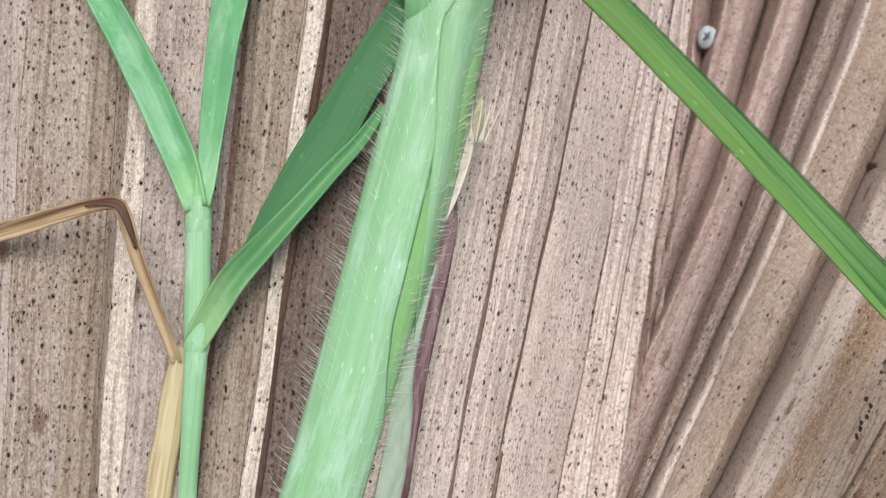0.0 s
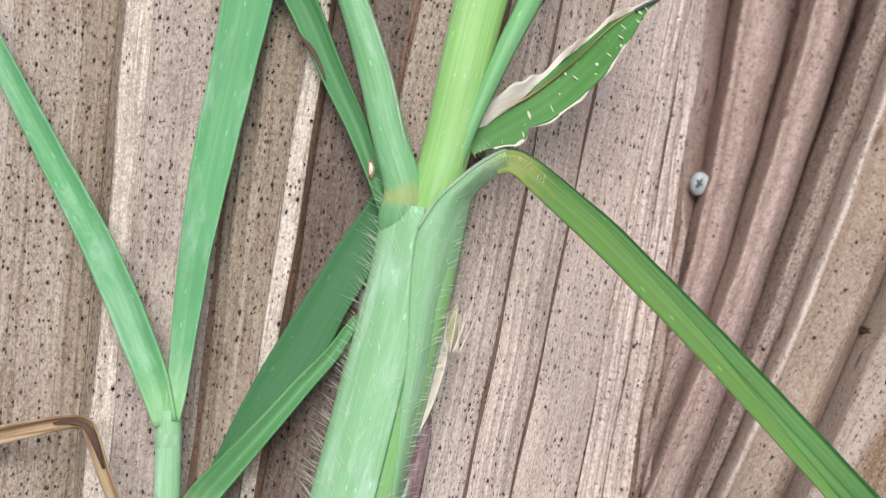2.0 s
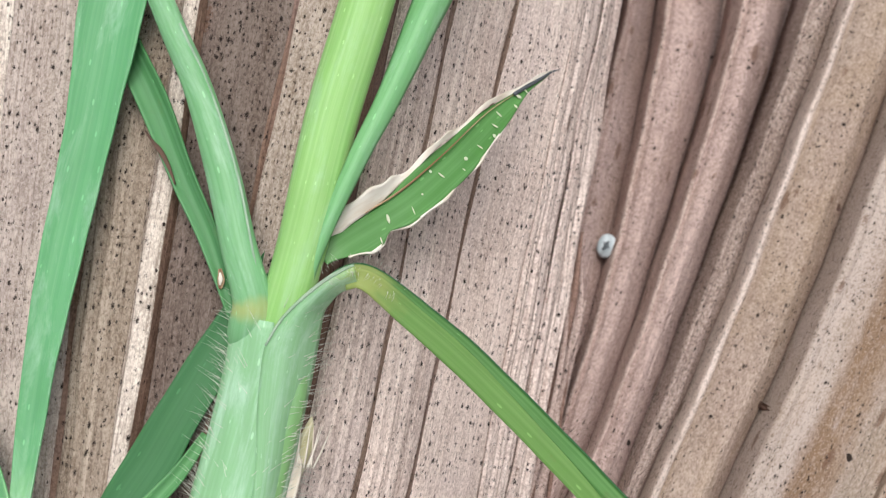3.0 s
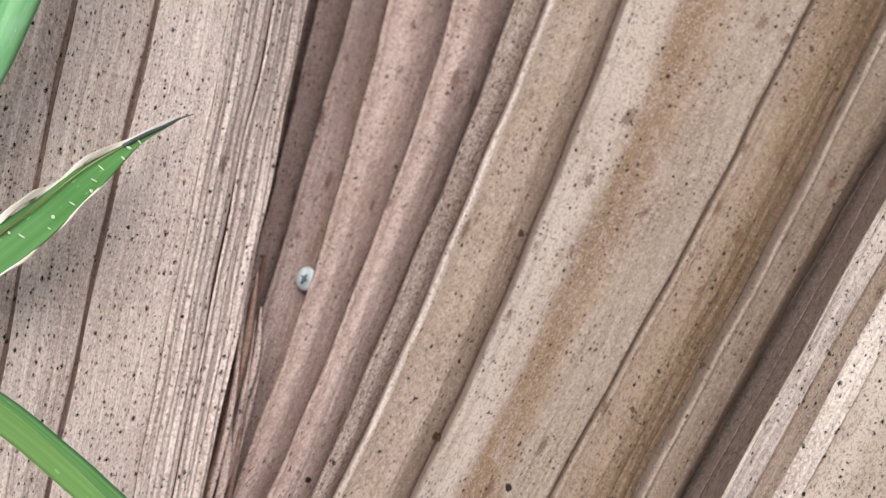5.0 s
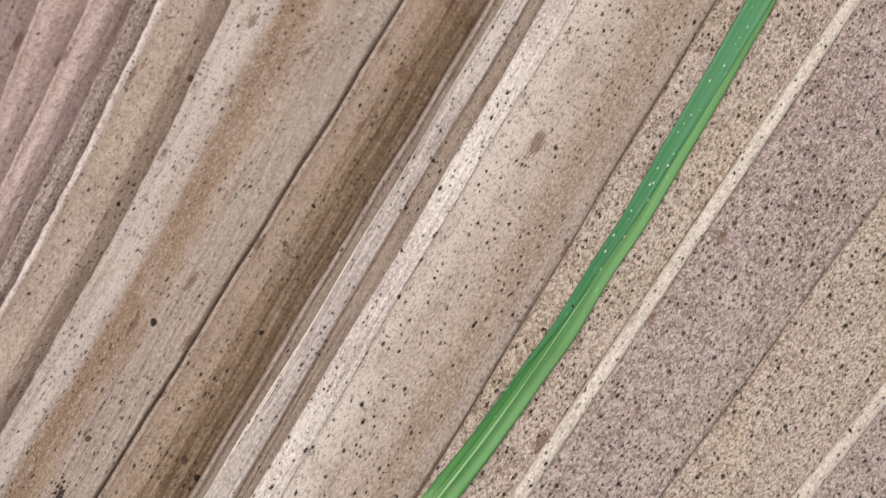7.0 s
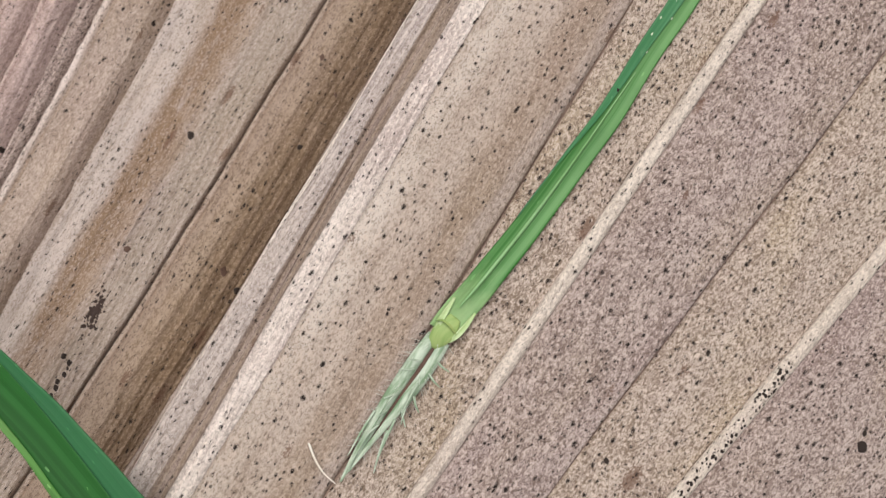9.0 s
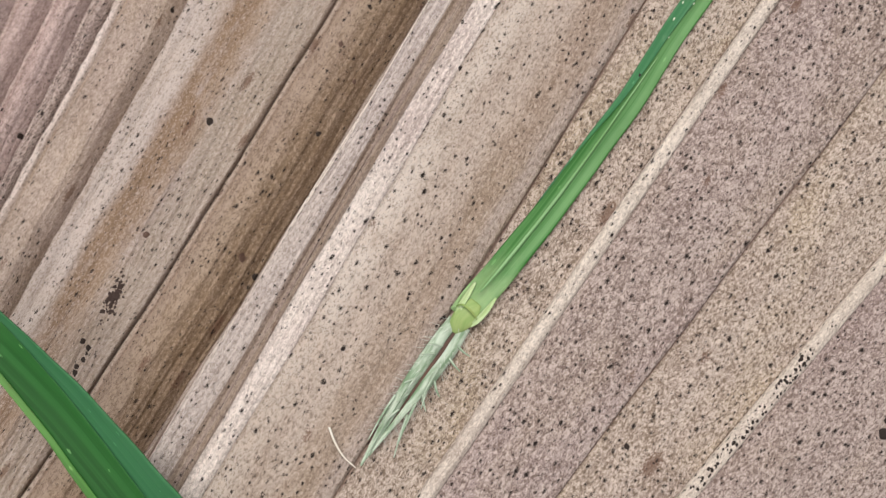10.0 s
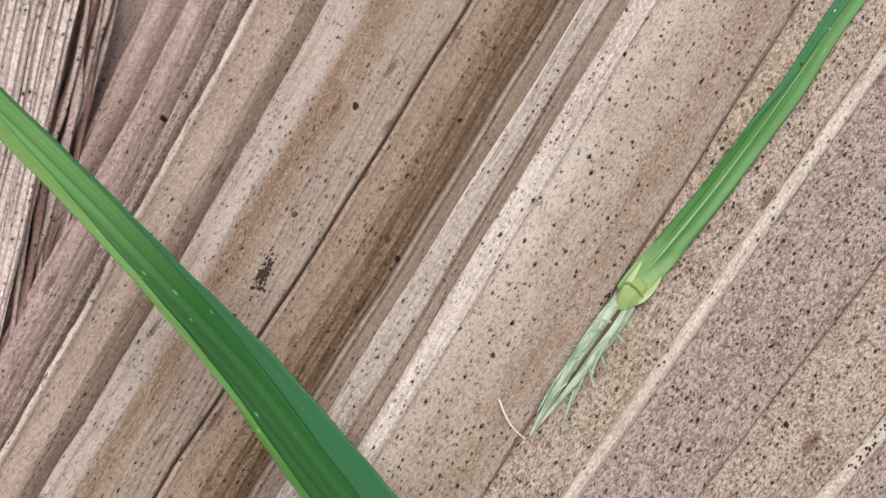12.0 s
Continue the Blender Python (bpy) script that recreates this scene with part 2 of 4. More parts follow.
# its band at 0.72 paints brown stain together with the falling side's shade
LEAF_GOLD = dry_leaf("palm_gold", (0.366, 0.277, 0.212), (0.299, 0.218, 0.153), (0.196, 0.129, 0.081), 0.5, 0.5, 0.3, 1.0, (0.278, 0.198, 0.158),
                     (LIP_LIGHT, (0.72, 0.34, (0.211, 0.139, 0.084), 0.8), (0.14, 0.16, (0.402, 0.307, 0.256), 0.6)), 1.1, (0.273, 0.183, 0.108), 0.55)
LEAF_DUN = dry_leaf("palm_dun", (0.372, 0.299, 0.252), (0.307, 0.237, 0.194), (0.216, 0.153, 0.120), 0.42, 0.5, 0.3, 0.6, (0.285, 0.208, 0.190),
                    (LIP_LIGHT, (0.45, 0.3, (0.320, 0.237, 0.169), 0.45)), 1.0, (0.303, 0.221, 0.149), 0.6)
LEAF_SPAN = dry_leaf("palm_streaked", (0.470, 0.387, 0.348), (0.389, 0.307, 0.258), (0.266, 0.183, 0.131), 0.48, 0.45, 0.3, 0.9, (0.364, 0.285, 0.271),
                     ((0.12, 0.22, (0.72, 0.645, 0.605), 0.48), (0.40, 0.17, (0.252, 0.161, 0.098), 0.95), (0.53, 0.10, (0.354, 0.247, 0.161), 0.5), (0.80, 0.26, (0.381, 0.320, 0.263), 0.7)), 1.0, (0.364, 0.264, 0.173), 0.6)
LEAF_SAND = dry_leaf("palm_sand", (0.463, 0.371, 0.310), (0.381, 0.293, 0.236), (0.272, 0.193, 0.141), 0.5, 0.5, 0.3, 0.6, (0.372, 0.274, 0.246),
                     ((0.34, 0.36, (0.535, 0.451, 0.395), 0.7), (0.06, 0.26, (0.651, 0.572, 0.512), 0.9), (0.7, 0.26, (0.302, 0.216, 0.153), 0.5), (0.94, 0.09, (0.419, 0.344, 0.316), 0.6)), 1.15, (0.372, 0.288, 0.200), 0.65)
LEAF_TAN = dry_leaf("palm_tan", (0.489, 0.404, 0.344), (0.396, 0.314, 0.255), (0.283, 0.207, 0.156), 0.85, 0.45, 0.3, 0.5, (0.386, 0.295, 0.277), (), 2.1, (0.450, 0.350, 0.228), 0.95)
LEAF_MAUVE = dry_leaf("palm_mauve", (0.444, 0.360, 0.323), (0.353, 0.279, 0.251), (0.254, 0.183, 0.158), 0.85, 0.5, 0.3, 0.5, (0.344, 0.258, 0.256), (), 2.1, (0.370, 0.290, 0.217), 0.95)
LEAF_COMB = dry_leaf("palm_comb", (0.835, 0.720, 0.670), (0.690, 0.568, 0.522), (0.435, 0.313, 0.268), 0.6, 0.45, 1.1, 0.3, (0.56, 0.455, 0.44))
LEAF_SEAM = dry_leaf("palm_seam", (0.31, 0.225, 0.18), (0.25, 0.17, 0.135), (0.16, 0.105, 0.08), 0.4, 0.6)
TORN = dry_leaf("palm_torn_rose", (0.50, 0.385, 0.345), (0.40, 0.29, 0.255), (0.24, 0.155, 0.13), 0.4, 0.5, 1.2)
RUST = dry_leaf("palm_torn_rust", (0.323, 0.210, 0.174), (0.237, 0.142, 0.112), (0.123, 0.074, 0.056), 0.2, 0.5)
# for sunk grooves: a darker colour that deepens their shade
LEAF_DARK = dry_leaf("palm_shaded_crease", (0.26, 0.17, 0.13), (0.20, 0.12, 0.09), (0.12, 0.07, 0.05), 0.2, 0.5)
RIB = dry_leaf("palm_rib", (0.695, 0.608, 0.527), (0.589, 0.500, 0.422), (0.442, 0.347, 0.288), 0.5, 0.4, 0.8, -1.0, (0.526, 0.435, 0.399), (), 1.1)
STEM = grass("stem_glaucous", (0.26, 0.525, 0.275), (0.42, 0.68, 0.46), 0.4, bloom=0.75)
FLAP = grass("sheath_mouth_green", (0.26, 0.53, 0.27), (0.42, 0.68, 0.45), 0.4, None, 0.0, 0.42, 2600, (0.046, 0.013, (0.36, 0.50, 0.17)), bloom=0.6)
STEM_GREEN = grass("stem_fresh", (0.25, 0.53, 0.20), (0.38, 0.66, 0.32), 0.4, bloom=0.3)
STEM_BRIGHT = grass("stem_bright", (0.28, 0.55, 0.17), (0.42, 0.69, 0.30), 0.5, bloom=0.2)
BLADE = grass("blade_green", (0.12, 0.37, 0.165), (0.20, 0.485, 0.25), 0.45, None, 0.0, 0.5, 2600, (0.0, 0.009, (0.29, 0.56, 0.27)), bloom=0.35)
FOLD = grass("folded_leaf_green", (0.095, 0.275, 0.105), (0.18, 0.40, 0.19), 0.7, (0.20, 0.16, 0.06), 0.35, 0.42, 1900, (0.001, 0.011, (0.32, 0.54, 0.27)))
SIDE = grass("side_leaf_green", (0.16, 0.42, 0.17), (0.26, 0.54, 0.27), 0.5, bloom=0.25)
SHOOT_SIDE = grass("side_shoot_green", (0.17, 0.42, 0.19), (0.27, 0.54, 0.30), 0.5, None, 0.0, 0.42, 2600, (0.0062, 0.0016, (0.40, 0.47, 0.18)), bloom=0.3)
BLADE_DARK = grass("blade_dark", (0.045, 0.165, 0.062), (0.075, 0.225, 0.095), 0.4, None, 0.0, 0.55)
BLADE_MID = grass("blade_mid", (0.08, 0.235, 0.06), (0.165, 0.36, 0.14), 0.6)
BACK_GREEN = grass("back_leaf_green", (0.065, 0.215, 0.08), (0.13, 0.33, 0.15), 0.6, (0.16, 0.12, 0.05), 0.2, 0.5)
BLADE_TEAL = grass("blade_teal", (0.036, 0.145, 0.058), (0.065, 0.20, 0.088), 0.4, None, 0.0, 0.55, spec=0.15)
CUT_GREEN = grass("cut_leaf_green", (0.045, 0.165, 0.036), (0.155, 0.32, 0.12), 0.9, None, 0.0, 0.5, 1500, (0.0, 0.010, (0.31, 0.45, 0.21)), spec=0.15)
FLAG = grass("flag_leaf_green", (0.062, 0.18, 0.045), (0.165, 0.34, 0.125), 0.95, (0.17, 0.12, 0.05), 0.2, 0.55, 1700, (0.003, 0.0048, (0.36, 0.44, 0.15)), spec=0.1, deeper=(0.045, 0.075, (0.017, 0.074, 0.017)))
TURNED = grass("turned_half_green", (0.05, 0.19, 0.075), (0.13, 0.30, 0.15), 0.5, (0.24, 0.40, 0.22), 0.25, 0.5, 2200, spec=0.2)
FLAG_EDGE = grass("flag_leaf_margin", (0.12, 0.25, 0.065), (0.21, 0.37, 0.13), 0.6, (0.17, 0.09, 0.04), 0.5, 0.5, 2200, (0.0025, 0.006, (0.33, 0.39, 0.13)), deeper=(0.055, 0.09, (0.06, 0.165, 0.035)), spec=0.12)
COLLAR = plain("collar_yellow_green", (0.36, 0.46, 0.17), 0.5, (0.26, 0.38, 0.12))
MEMBRANE = plain("sheath_membrane", (0.56, 0.70, 0.58), 0.5, (0.40, 0.58, 0.43), 1500)
MEMBRANE.node_tree.nodes["Principled BSDF"].inputs["Alpha"].default_value = 0.5
FLECK = plain("scraped_leaf_fleck", (0.50, 0.60, 0.42), 0.6, (0.72, 0.72, 0.58))
SHEATH = plain("sheath_pale_green", (0.54, 0.62, 0.50), 0.55, (0.20, 0.30, 0.18), 1700)
PURPLE = plain("purple_sheath", (0.19, 0.095, 0.115), 0.6, (0.46, 0.35, 0.35), 1500, 0.12)
STRAW = plain("dry_straw", (0.66, 0.57, 0.37), 0.6, (0.46, 0.36, 0.19), 2200, 0.04)
BROWN = plain("dry_brown", (0.60, 0.46, 0.30), 0.6, (0.21, 0.11, 0.055), 2600, 0.02)
BLEACHED = plain("bleached_leaf_margin", (0.87, 0.83, 0.76), 0.6, (0.70, 0.62, 0.52))
HAIR = plain("hair_white", (0.72, 0.74, 0.66), 0.5, (0.6, 0.64, 0.55))
EGG = plain("egg_white", (0.58, 0.65, 0.69), 0.5, (0.34, 0.41, 0.45), 900)
GREY = plain("egg_grey", (0.12, 0.14, 0.16), 0.6)
ROT = plain("rot_spot", (0.13, 0.075, 0.055), 0.7, (0.08, 0.045, 0.035))
CORNER = plain("collar_corner_pale", (0.52, 0.62, 0.36), 0.5, (0.36, 0.50, 0.20), 1200)
SHEATH_PALE = plain("midrib_pale_green", (0.24, 0.42, 0.19), 0.45, (0.13, 0.29, 0.09), 1500, 0.05)
TIP = plain("sheath_tip_straw", (0.62, 0.58, 0.42), 0.6, (0.36, 0.34, 0.19), 1900, 0.1)
MOULD = plain("mould_brown_black", (0.07, 0.045, 0.037), 0.9, (0.03, 0.02, 0.018), 2500)
SPOT = plain("dark_speck", (0.034, 0.023, 0.019), 0.85)
SOIL = plain("soil", (0.09, 0.065, 0.045), 0.9, (0.05, 0.035, 0.025), 60)


# ---- builders ----
def empty(name, at=(0, 0, 0)):
    ob = new(name)
    ob.location = mm(*at)
    ob.empty_display_size = 0.005
    return ob


def part(name, mesh, material, parent, label=""):
    """Links a mesh as one object under a thing."""
    mesh.materials.append(material)
    mesh.shade_smooth()
    ob = new(name, mesh)
    if parent is not None:
        ob.parent = parent
        bpy.context.view_layer.update()
        ob.matrix_parent_inverse = parent.matrix_world.inverted()
    return tagged(ob, label) if label else ob


def sheet(name, rows, uvs, thick, closed=False, across=None):
    """A mesh from rows of points, given a back at a distance; closed joins the last column to the first."""
    nr, nc = len(rows), len(rows[0])
    P = np.array([[tuple(p) for p in r] for r in rows])
    verts = [tuple(p) for p in P.reshape(-1, 3)]
    uv = [tuple(c) for r in uvs for c in r]
    faces = []
    wrap = nc if closed else nc - 1
    for i in range(nr - 1):
        for j in range(wrap):
            a, b = i * nc + j, i * nc + (j + 1) % nc
            faces.append((a, b, b + nc, a + nc))
    if thick:
        du = np.gradient(P, axis=1)
        dv = np.gradient(P, axis=0)
        nor = np.cross(du, dv)
        nor /= np.linalg.norm(nor, axis=2, keepdims=True) + 1e-12
        base = len(verts)
        verts += [tuple(p) for p in (P - nor * thick / 1000).reshape(-1, 3)]
        uv += uv
        for a, b, c, d in list(faces):
            faces.append((d + base, c + base, b + base, a + base))
        rim = [(i * nc, (i + 1) * nc) for i in range(nr - 1)]
        rim2 = [((i + 1) * nc + nc - 1, i * nc + nc - 1) for i in range(nr - 1)]
        ends = [(j + 1, j) for j in range(nc - 1)] + [((nr - 1) * nc + j, (nr - 1) * nc + j + 1) for j in range(nc - 1)]
        for a, b in rim + rim2 + ends:
            faces.append((a, b, b + base, a + base))
    elif closed:
        faces.append(tuple(range(nc))[::-1])
        faces.append(tuple((nr - 1) * nc + j for j in range(nc)))
    me = bpy.data.meshes.new(name)
    me.from_pydata(verts, [], faces)
    layer = me.uv_layers.new(name="UVMap")
    idx = np.empty(len(me.loops), int)
    me.loops.foreach_get("vertex_index", idx)
    layer.data.foreach_set("uv", np.array(uv)[idx].ravel())
    if across is not None:
        ac = [tuple(c) for r in across for c in r]
        ac = ac + ac if thick else ac
        second = me.uv_layers.new(name="Across")
        second.data.foreach_set("uv", np.array(ac)[idx].ravel())
    me.update()
    return me


def glide(pts, n):
    """n samples of a smooth curve through rows of numbers."""
    p = np.array(pts, float)
    p = np.vstack([2 * p[0] - p[1], p, 2 * p[-1] - p[-2]])
    out = []
    for s in np.linspace(0, len(pts) - 1 - 1e-6, n):
        i, t = int(s), s - int(s)
        a, b, c, d = p[i:i + 4]
        out.append(0.5 * (2 * b + (c - a) * t + (2 * a - 5 * b + 4 * c - d) * t * t + (3 * b - a - 3 * c + d) * t ** 3))
    return np.array(out)


def along(q):
    """Tangents, side and up directions, and lengths of a curve."""
    tan = np.gradient(q[:, :3], axis=0)
    tan /= np.linalg.norm(tan, axis=1, keepdims=True) + 1e-12
    side = np.cross(tan, (0, 0, 1.0))
    side /= np.linalg.norm(side, axis=1, keepdims=True) + 1e-12
    up = np.cross(side, tan)
    far = np.r_[0, np.cumsum(np.linalg.norm(np.diff(q[:, :3], axis=0), axis=1))]
    return tan, side, up, far


def blade(name, pts, material, parent, label="", cup=0.5, lo=-1.0, hi=1.0, n=48, nu=12, thick=0.22, roll=0.0, keel=0.0, wave=0.0, lift=0.0):
    """A grass blade along points (x, y, z, width). cup lifts the margins, keel folds it along the midrib; lo and hi, numbers or functions of the place, cut out a strip of its width."""
    q = glide(pts, n)
    tan, side, up, far = along(q)
    if roll:
        c, s = math.cos(radians(roll)), math.sin(radians(roll))
        side, up = side * c + up * s, up * c - side * s
    rows, uvs = [], []
    for i in range(n):
        r, uv = [], []
        half = max(q[i, 3], 0.05) / 2
        for u in np.linspace(lo(q[i]) if callable(lo) else lo, hi(q[i]) if callable(hi) else hi, nu):
            h = half * (cup * u * u + keel * abs(u)) + lift
            h += wave * half * math.sin(far[i] * 0.55 + 2.0 * u) * u * u
            w = u * (1 + 0.012 * math.sin(far[i] * 0.8 + 3 * (u > 0)))
            r.append(mm(*(q[i, :3] + side[i] * half * w + up[i] * h)))
            uv.append((u * half / 1000 + 0.02, far[i] / 1000))
        rows.append(r)
        uvs.append(uv)
    return part(name, sheet(name, rows, uvs, thick), material, parent, label)


def tube(name, pts, material, parent, label="", flat=0.6, a0=0.0, a1=360.0, n=48, nu=40, raised=0.0, rib=0.004, ribs=23, taper=None):
    """A stem along points (x, y, z, width), or a sector of one, between two angles from its one side over its top."""
    q = glide(pts, n)
    tan, side, up, far = along(q)
    full = a1 - a0 >= 359.9
    rows, uvs = [], []
    for i in range(n):
        r, uv = [], []
        half = max(q[i, 3], 0.05) / 2 + raised
        lo, hi = (a0, a1) if taper is None else taper(i / (n - 1))
        for j in range(nu):
            a = radians(lo + (hi - lo) * j / (nu if full else nu - 1))
            k = 1 + rib * math.sin(a * ribs)
            r.append(mm(*(q[i, :3] + side[i] * half * k * math.cos(a) + up[i] * (half * flat + raised) * k * math.sin(a))))
            uv.append((a * half / 1000, far[i] / 1000))
        rows.append(r)
        uvs.append(uv)
    me = sheet(name, rows, uvs, 0 if full else 0.18, full)
    return part(name, me, material, parent, label)


def ruled(name, first, second, bulge, material, parent, label="", n=60, nu=16, thick=0.2):
    """A curved sheet between two edges, arched by a bulge."""
    A, B = glide(first, n), glide(second, n)
    rows, uvs = [], []
    for i in range(n):
        u = np.linspace(0, 1, nu)[:, None]
        p = A[i] * (1 - u) + B[i] * u
        p[:, 2] += bulge * np.linalg.norm(B[i] - A[i]) / 5 * np.sin(np.pi * u[:, 0])
        rows.append([mm(*q) for q in p])
        uvs.append([(float(v) * 0.006, i * 0.0005) for v in u[:, 0]])
    return part(name, sheet(name, rows, uvs, thick), material, parent, label)


def hairs(name, pts, count, length, parent, spread, seed, flat=0.6, both=True, label="fine stiff white hairs", r0=0.045):
    """Fine hairs along the flanks of a stem."""
    rnd = random.Random(seed)
    q = glide(pts, 200)
    tan, side, up, far = along(q)
    verts, faces = [], []
    for _ in range(count):
        i = rnd.randrange(2, 198)
        s = rnd.choice((-1, 1)) if both else (1 if both is None else -1)
        a = rnd.uniform(-0.25, 0.7) if rnd.random() < 0.8 else rnd.uniform(0.7, 1.4)
        half = q[i, 3] / 2
        foot = q[i, :3] + side[i] * s * half * math.cos(a) * 0.98 + up[i] * half * flat * math.sin(a)
        way = side[i] * s * math.cos(a) + up[i] * math.sin(a) * 0.7 + tan[i] * rnd.uniform(*spread) + np.array([rnd.gauss(0, 0.12) for _ in range(3)])
        way /= np.linalg.norm(way)
        tip = foot + way * length * rnd.uniform(0.5, 1.25)
        x = np.cross(way, (0.3, 0.2, 0.9))
        x /= np.linalg.norm(x)
        y = np.cross(way, x)
        b = len(verts)
        for k in range(3):
            verts.append(tuple(mm(*(foot + r0 * (x * math.cos(k * 2.094) + y * math.sin(k * 2.094))))))
        verts.append(tuple(mm(*tip)))
        faces += [(b, b + 1, b + 3), (b + 1, b + 2, b + 3), (b + 2, b, b + 3)]
    me = bpy.data.meshes.new(name)
    me.from_pydata(verts, [], faces)
    me.uv_layers.new(name="UVMap")
    return tagged(part(name, me, HAIR, parent, label), kind="stuff")


# ---- ground ----
def ground():
    bm = bmesh.new()
    bmesh.ops.create_grid(bm, x_segments=8, y_segments=8, size=60)
    uv = bm.loops.layers.uv.new("UVMap")
    for f in bm.faces:
        for lp in f.loops:
            lp[uv].uv = lp.vert.co.xy
    me = bpy.data.meshes.new("ground")
    bm.to_mesh(me)
    bm.free()
    me.materials.append(SOIL)
    tagged(new("ground", me), "bare dark brown soil under the palm leaf", "ground", kind="structure")


ground()

# ---- palm leaf: strips between fold lines ----
palm = tagged(empty("palm_leaf", (30, -15, 0)), "dead dry beige fan palm leaf with pleated segments", "palm leaf")
Y0, Y1 = -100.0, 66.0


def fold(a, b, bulge, material, lean=0.0, label="", skew=1.0, ripple=0.05, pitch=1.0, nu=14, ny=70, thick=0.45, power=1.0, drop=1.0, ridges=0):
    """One strip of the leaf between two fold lines; a line is x and its slope, z and its slope along y. bulge arches it, skew shifts its crown, ripple raises fine ridges; ridges is a number of coarser, uneven ones."""
    rows, uvs, acs = [], [], []
    rnd = random.Random(round(abs(a[0]) * 10))
    crests = [((i + rnd.uniform(0.2, 0.8)) / ridges, rnd.uniform(0.35, 0.9) / ridges, rnd.uniform(0.25, 1.0), rnd.uniform(0, 6)) for i in range(ridges)]
    ph = (a[0] * 12.9 + b[0] * 7.3) % 6.28
    lean_y = (a[1] + b[1]) / 2
    run = math.hypot(1, lean_y)
    for i in range(ny):
        y = Y0 + (Y1 - Y0) * i / (ny - 1)
        A = np.array((a[0] + a[1] * y, y, a[2] + a[3] * y))
        B = np.array((b[0] + b[1] * y, y, b[2] + b[3] * y))
        for q, p0 in ((A, a[0]), (B, b[0])):
            q[0] += 0.16 * math.sin(y * 0.09 + p0) + 0.09 * math.sin(y * 0.31 + p0 * 3)
            q[2] += 0.12 * math.sin(y * 0.12 + p0 * 2)
        w = np.linalg.norm(B - A)
        out = np.array((max(0.0, A[2] - B[2]), 0.0, B[0] - A[0])) / max(0.1, math.hypot(B[0] - A[0], B[2] - A[2]))
        r, uv, ac = [], [], []
        for u in np.linspace(0, 1, nu):
            ac.append((u, y / 1000))
            arch = math.sin(math.pi * u ** skew) ** power
            p = A + (B - A) * u
            p[2] = A[2] + (B[2] - A[2]) * u ** drop
            edge = min(1.0, 4 * u, 4 * (1 - u))
            p[0] += lean * arch
            p[2] += bulge * arch * (1 + 0.12 * math.sin(y * 0.06 + ph))
            wob = u * w * 6.28 / pitch + ph + 0.02 * y + 0.5 * math.sin(y * 0.05 + u * 3)
            p[2] += ripple * edge * (math.sin(wob) + 0.6 * math.sin(wob * 2.3 + ph) + 0.4 * math.sin(y * 0.4 + wob * 0.4))
            for c, half, high, turn in crests:
                c += 0.006 * math.sin(y * 0.13 + turn)
                p += out * 0.8 * high * max(0.0, 1 - abs(u - c) / half) ** 0.8 * (0.8 + 0.2 * math.sin(y * 0.21 + turn))
            r.append(mm(*p))
            d = u * (B[0] - A[0])
            uv.append((u * w / run / 1000 + (ph + a[0] * 0.01), (y * run + d * lean_y / run) / 1000))
        rows.append(r)
        uvs.append(uv)
        acs.append(ac)
    return part("leaf_fold", sheet("leaf_fold", rows, uvs, thick, across=acs), material, palm, label)


def chain(lines, steps):
    """Strips between each two neighbouring fold lines."""
    for a, b, (bulge, material, extra) in zip(lines, lines[1:], steps):
        fold(a, b, bulge, material, **extra)


# the raised side under the grass
zl = lambda x: 62.2 + 0.08 * x - 1.2
FIN = {"ripple": 0.12, "pitch": 1.9, "nu": 40, "ny": 110}
L = [(-140, -0.15, zl(-140), -0.1), (-104, -0.07, zl(-104), -0.1), (-92, -0.045, zl(-92) + 0.6, -0.1), (-83.5, -0.012, zl(-83) - 0.2, -0.1), (-80.2, -0.012, zl(-80) - 1.3, -0.1), (-78.2, -0.01, zl(-77) + 0.9, -0.1),
     (-75.1, 0.002, zl(-75) + 0.7, -0.1), (-64.6, 0.04, zl(-64) - 0.5, -0.097), (-63.9, 0.04, zl(-64) - 0.8, -0.097), (-57.0, 0.072, zl(-57) + 0.1, -0.094), (-56.5, 0.075, zl(-57) + 0.8, -0.094), (-54.5, 0.08, zl(-54) + 0.7, -0.094),
     (-53.9, 0.082, zl(-54) - 0.6, -0.094), (-45.5, 0.14, zl(-46) - 0.7, -0.09), (-44.8, 0.14, zl(-46) - 0.3, -0.09), (-37.0, 0.15, zl(-37) - 0.6, -0.088), (-34.6, 0.163, 50.4, -0.10)]
# groove strips and the one by the stem carry shade in their colour
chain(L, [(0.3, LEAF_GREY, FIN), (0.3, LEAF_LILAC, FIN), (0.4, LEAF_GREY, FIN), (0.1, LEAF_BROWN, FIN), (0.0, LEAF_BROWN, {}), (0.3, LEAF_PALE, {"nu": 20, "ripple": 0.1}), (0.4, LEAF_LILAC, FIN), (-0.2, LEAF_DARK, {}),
          (0.5, LEAF_BROWN, FIN), (0.0, LEAF_GREY, {}), (0.2, LEAF_PALE, {}), (0.0, LEAF_DARK, {}), (0.3, LEAF_SHADED, FIN), (-0.2, LEAF_DARK, {}), (0.4, LEAF_GREY, FIN), (-0.6, LEAF_DARK, {})])
